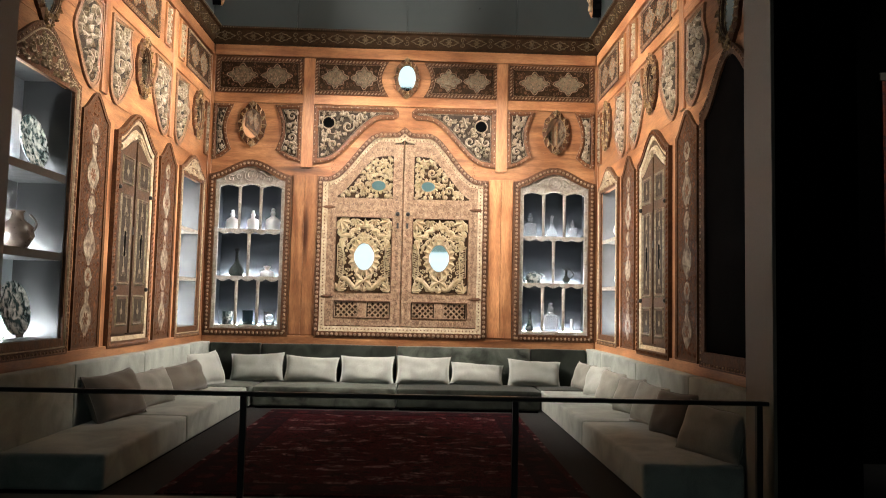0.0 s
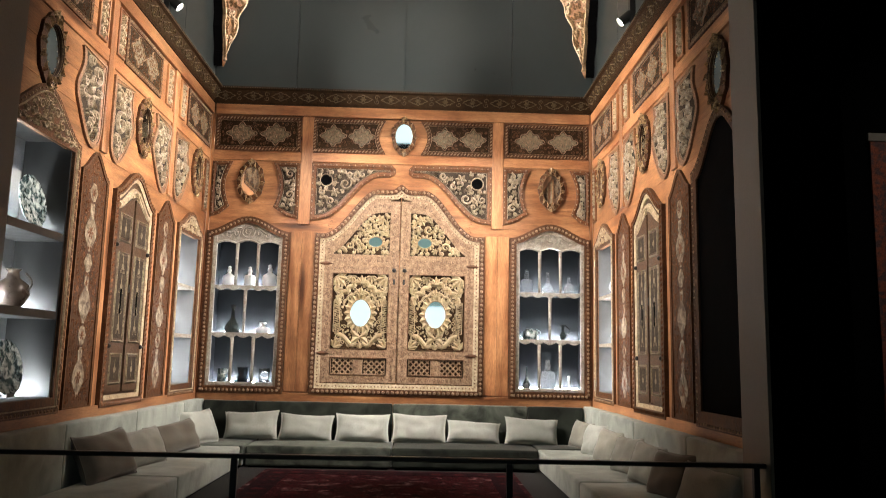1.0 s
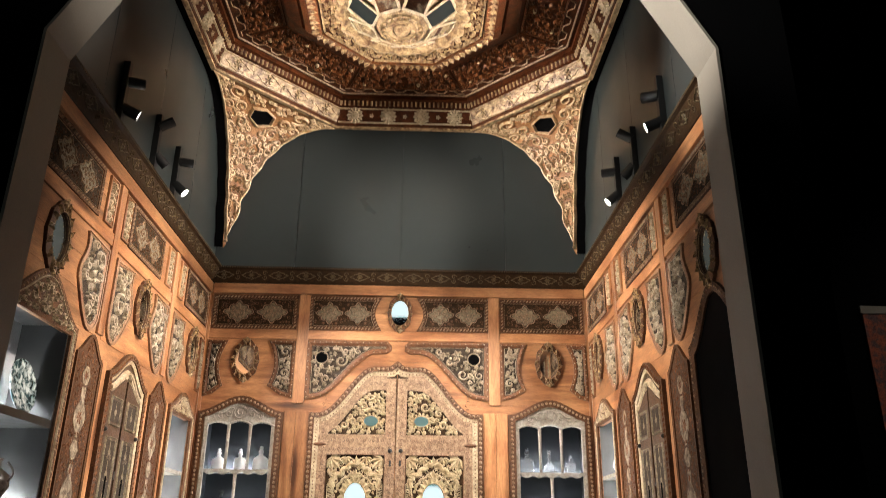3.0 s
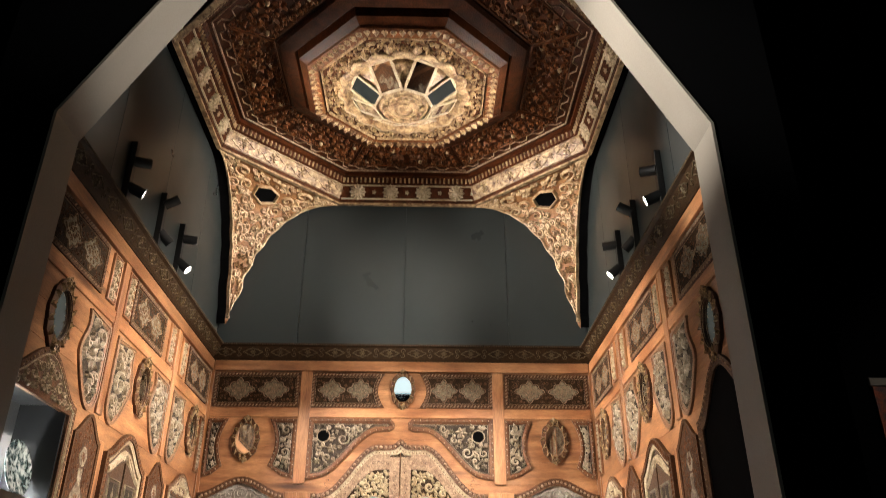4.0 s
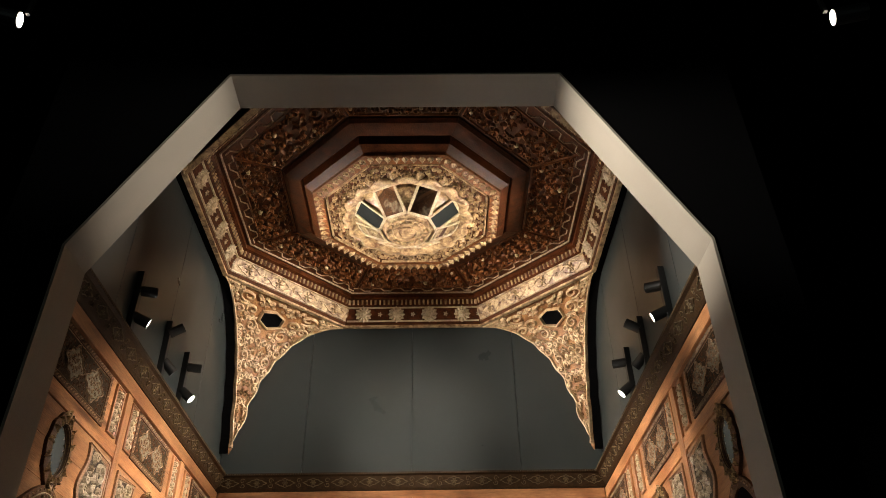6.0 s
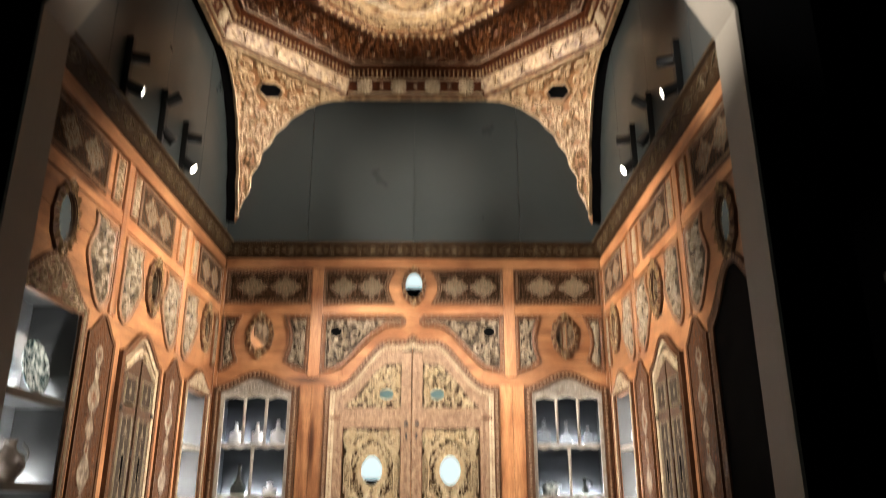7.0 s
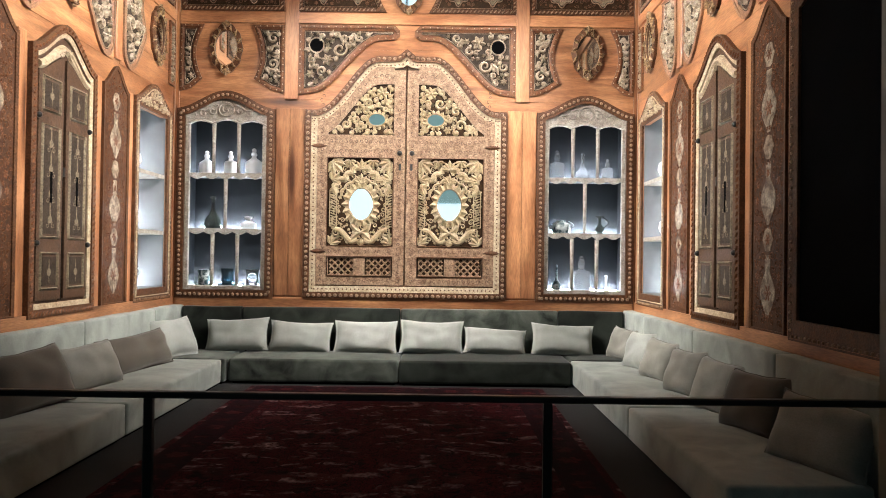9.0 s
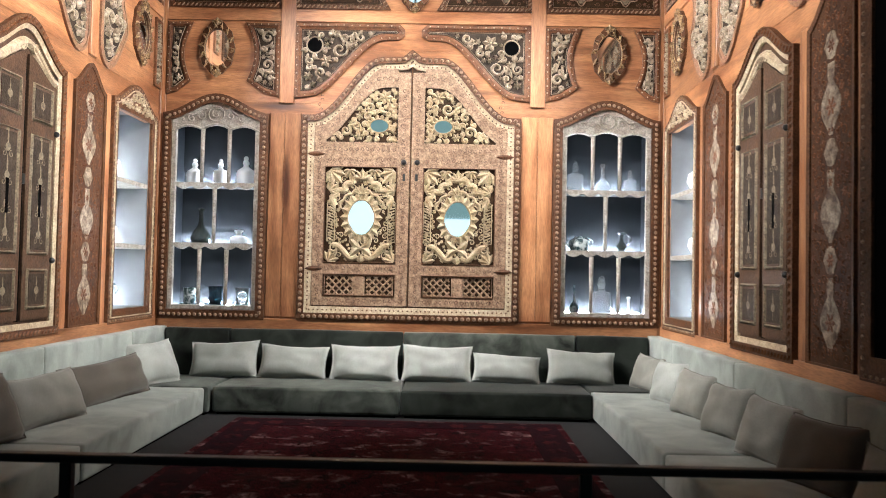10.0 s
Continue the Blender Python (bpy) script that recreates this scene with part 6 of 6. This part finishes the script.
PROFILES = {
    "dome_bottle": [(0.085, 0.0), (0.095, 0.01), (0.095, 0.13), (0.085, 0.155), (0.035, 0.19), (0.026, 0.20), (0.026, 0.22), (0.034, 0.225), (0.03, 0.25), (0.012, 0.275), (0.004, 0.28)],
    "jar_bottle": [(0.075, 0.0), (0.085, 0.012), (0.085, 0.16), (0.075, 0.18), (0.03, 0.195), (0.026, 0.225), (0.036, 0.235), (0.036, 0.25), (0.03, 0.262), (0.022, 0.285), (0.004, 0.295)],
    "long_neck": [(0.06, 0.0), (0.085, 0.02), (0.092, 0.06), (0.075, 0.11), (0.035, 0.16), (0.022, 0.20), (0.02, 0.30), (0.03, 0.305), (0.03, 0.33), (0.012, 0.335)],
    "thin_neck": [(0.045, 0.0), (0.062, 0.02), (0.065, 0.06), (0.045, 0.10), (0.018, 0.14), (0.012, 0.20), (0.010, 0.32), (0.014, 0.335), (0.004, 0.34)],
    "low_pot": [(0.06, 0.0), (0.085, 0.015), (0.085, 0.07), (0.065, 0.085), (0.03, 0.095), (0.03, 0.125), (0.045, 0.13), (0.045, 0.145), (0.01, 0.15)],
    "tiny_vase": [(0.035, 0.0), (0.03, 0.01), (0.018, 0.03), (0.012, 0.08), (0.016, 0.15), (0.02, 0.17), (0.008, 0.175)],
    "beaker": [(0.055, 0.0), (0.065, 0.01), (0.07, 0.08), (0.06, 0.10), (0.075, 0.19), (0.068, 0.19), (0.055, 0.10), (0.05, 0.02)],
    "ewer": [(0.05, 0.0), (0.06, 0.01), (0.03, 0.03), (0.06, 0.06), (0.045, 0.09), (0.018, 0.13), (0.022, 0.19), (0.05, 0.20), (0.05, 0.215), (0.01, 0.215)],
    "teapot": [(0.07, 0.0), (0.095, 0.01), (0.105, 0.07), (0.10, 0.11), (0.08, 0.125), (0.05, 0.13), (0.06, 0.15), (0.02, 0.155)],
    "round_vase": [(0.06, 0.0), (0.09, 0.03), (0.13, 0.11), (0.115, 0.19), (0.05, 0.24), (0.04, 0.29), (0.06, 0.31), (0.02, 0.31)],
}


def tube(path, r):
    """A bent round handle or spout."""
    bm = bmesh.new()
    rows = []
    for i, p in enumerate(path):
        q = (Vector(path[min(len(path) - 1, i + 1)]) - Vector(path[max(0, i - 1)])).to_track_quat("Z", "Y").to_matrix()
        rows.append([bm.verts.new(Vector(p) + q @ Vector((r * math.cos(a), r * math.sin(a), 0))) for a in (2 * math.pi * k / 8 for k in range(8))])
    for a, b in zip(rows, rows[1:]):
        for k in range(8):
            bm.faces.new((a[k], a[(k + 1) % 8], b[(k + 1) % 8], b[k]))
    bm.faces.new(rows[0][::-1]), bm.faces.new(rows[-1])
    return bm


def vessel(name, kind, label, category, mat, place, scale=1.0, handles=0, spout=False, group="niche glassware"):
    t = thing(name, label, category, Matrix.Translation(place) @ Matrix.Scale(scale, 4), group)
    prof = PROFILES[kind]
    part("body", lathe(bmesh.new(), prof, 24), mat, t, smooth=True)
    top, wide = prof[-1][1], max(r for r, _ in prof)
    for h in range(handles):
        s = 1 if h == 0 else -1
        path = [(s * (wide * 0.75 + 0.055 * math.sin(math.pi * i / 10)), 0, top * (0.38 + 0.52 * i / 10)) for i in range(11)]
        part("handle", tube(path, 0.008), mat, t, smooth=True)
    if spout:
        part("spout", tube([(-wide * 0.8 - 0.10 * i / 8, 0, top * (0.35 + 0.65 * (i / 8) ** 1.6)) for i in range(9)], 0.012), mat, t, smooth=True)
    if kind in ("dome_bottle", "jar_bottle"):
        bm = bmesh.new()
        bmesh.ops.create_uvsphere(bm, u_segments=12, v_segments=8, radius=0.026, matrix=Matrix.Translation((0, 0, top)))
        part("stopper", bm, mat, t, "round glass stopper", smooth=True)
    return t


BACK_Y = 0.17
S1, S2, S3 = 2.4015, 1.7215, 1.0215
lx, rx = -NICHE_X, NICHE_X
for x, dz, kind, label, mat, scale, handles, spout in [
    (lx - 0.29, S1, "dome_bottle", "squat milky glass bottle with domed stopper", MILKY, 1.0, 0, False), (lx + 0.01, S1, "jar_bottle", "milky glass jar with stopper", MILKY, 0.95, 0, False),
    (lx + 0.30, S1, "dome_bottle", "wide milky glass bottle with pointed lid", MILKY, 1.12, 0, False),
    (lx - 0.20, S2, "long_neck", "dark glass long-necked bottle", DARK_GLASS, 1.25, 0, False), (lx + 0.24, S2, "low_pot", "low milky glass inkpot", MILKY, 1.15, 0, False),
    (lx - 0.30, S3, "beaker", "painted glass cup with two handles", CERAMIC_BLUE, 1.05, 2, False), (lx - 0.01, S3, "beaker", "dark blue glass cup with two handles", BLUE_GLASS, 1.15, 2, False),
    (lx + 0.30, S3, "beaker", "cut glass cup with two handles", CLEAR, 1.1, 2, False),
    (rx - 0.32, S1, "jar_bottle", "clear glass flask with faceted stopper on the shelf", CLEAR, 1.15, 0, False), (rx - 0.0, S1, "long_neck", "clear glass long-necked carafe", CLEAR, 1.0, 0, False),
    (rx + 0.31, S1, "jar_bottle", "small clear glass flask with stopper", CLEAR, 0.85, 0, False),
    (rx - 0.26, S2, "teapot", "blue and white glazed teapot", CERAMIC_BLUE, 1.15, 1, True), (rx + 0.22, S2, "ewer", "dark slender ewer on the shelf", DARK_GLASS, 1.1, 1, False),
    (rx - 0.31, S3, "thin_neck", "blue and white thin-necked sprinkler bottle", CERAMIC_BLUE, 0.95, 0, False), (rx + 0.0, S3, "jar_bottle", "large clear glass flask with stopper", CLEAR, 1.35, 0, False),
    (rx + 0.31, S3, "tiny_vase", "tiny slim vase of pale glass", MILKY, 1.15, 0, False),
]:
    vessel("glass_vessel" if mat not in (CERAMIC_BLUE,) else "painted_vessel", kind, label, "vessel", mat, (x, BACK_Y, dz), scale, handles, spout)


def plate(label, matrix, r, mat):
    t = thing("plate", label, "plate", matrix, "niche pottery")
    part("dish", lathe(bmesh.new(), [(r * 0.4, 0.0), (r * 0.45, 0.008), (r, 0.035), (r, 0.045), (r * 0.5, 0.02), (r * 0.05, 0.016)], 40), mat, t, smooth=True)
    part("stand", boxes((-0.06, 0.06, -r - 0.012, -r + 0.02, -0.06, 0.05)), METAL_BLACK, t)
    return t


for side in (-1, 1):
    x = side * (HALF + 0.21)
    for z, kind, mat, label, scale in ((2.3415, "round_vase", CERAMIC, "white glazed round vase", 1.0), (1.6815, "round_vase", CERAMIC, "white glazed round vase", 0.9), (1.0265, "ewer", CERAMIC_BLUE, "blue and white ewer", 1.35)):
        vessel("pottery_vase", kind, label, "vase", mat, (x, -SMALL[0] + 0.10 * side, z), scale, 1 if kind == "ewer" else 0, group="niche pottery")
x = -(HALF + 0.22)
upright = pose(0, 0, 0, 0, 0, 90) @ pose(0, 0, 0, 80, 0, 0)
plate("large green and white painted plate standing on edge", Matrix.Translation((x, -4.52, 2.44 + 0.245)) @ upright, 0.23, CERAMIC_BLUE)
vessel("pottery_vase", "round_vase", "dark brown round jug", "jug", CERAMIC_DARK, (x, -4.64, 1.7615), 1.05, 1, group="niche pottery")
plate("painted plate standing on edge", Matrix.Translation((x, -4.66, 1.025 + 0.245)) @ upright, 0.23, CERAMIC_BLUE)

# ---- the hall beside the room ----
RED_CARPET = material("red_patterned_textile", (0.30, 0.075, 0.035), 0.9, second=(0.10, 0.05, 0.05), scale=16, contrast=0.16, bump=0.3, bump_scale=70, grain=0.5)
hanging = thing("hanging_carpet", "red patterned carpet hung on the dark hall wall", "carpet", Matrix.Translation((5.81, -3.96, 0)))
part("field", boxes((-1.15, 1.15, -0.02, 0.0, 0.85, 3.62)), RED_CARPET, hanging)
part("hanging_bar", boxes((-1.17, 1.17, -0.03, 0.005, 3.62, 3.70), bevel=0.004), PORTAL_GREY, hanging, "pale grey hanging bar")
# unseen lamp added to brighten the hanging carpet; it has no fixture
spot((5.6, -6.6, 6.5), (5.81, -3.96, 2.2), 200, 60)
tagged(part("info_screen", boxes((3.66, 4.19, -3.99, -3.951, 1.29, 1.50), bevel=0.004), glowing("dim_screen_glow", (0.008, 0.02, 0.05), 0.6)), "dim blue information screen on the hall wall", "screen")
# glowing panes added at the hall's far end, placed to suit the mirrors' reflections
far = thing("bright_window", "glowing panes added out of view for the mirror reflections", "window", Matrix.Translation((-0.9, -19.9, 0)))
PANE_WHITE = glowing("white_pane_glow", (0.78, 0.95, 1.0), 1.15)
PANE_TEAL = glowing("teal_pane_glow", (0.26, 0.40, 0.38), 0.75)
for x0, x1, z0, z1, mat in ((-2.6, -0.5, 2.6, 4.5, PANE_WHITE), (0.7, 2.6, 2.3, 3.5, PANE_WHITE), (0.7, 2.6, 3.5, 4.5, PANE_TEAL), (-2.8, 3.0, 5.2, 7.6, PANE_TEAL), (-0.6, 1.0, 10.3, 11.8, PANE_WHITE)):
    part("pane", boxes((x0, x1, -0.05, 0.0, z0, z1)), mat, far)
bm = bmesh.new()
for u in (-3.45, -0.1, 3.2):
    box(bm, u - 0.05, u + 0.05, -0.02, 0.05, 2.2, 11.9)
for z in (2.2, 5.2, 8.8, 11.85):
    box(bm, -3.45, 3.25, -0.02, 0.045, z - 0.05, z + 0.05)
part("window_frame", bm, BLACK, far)
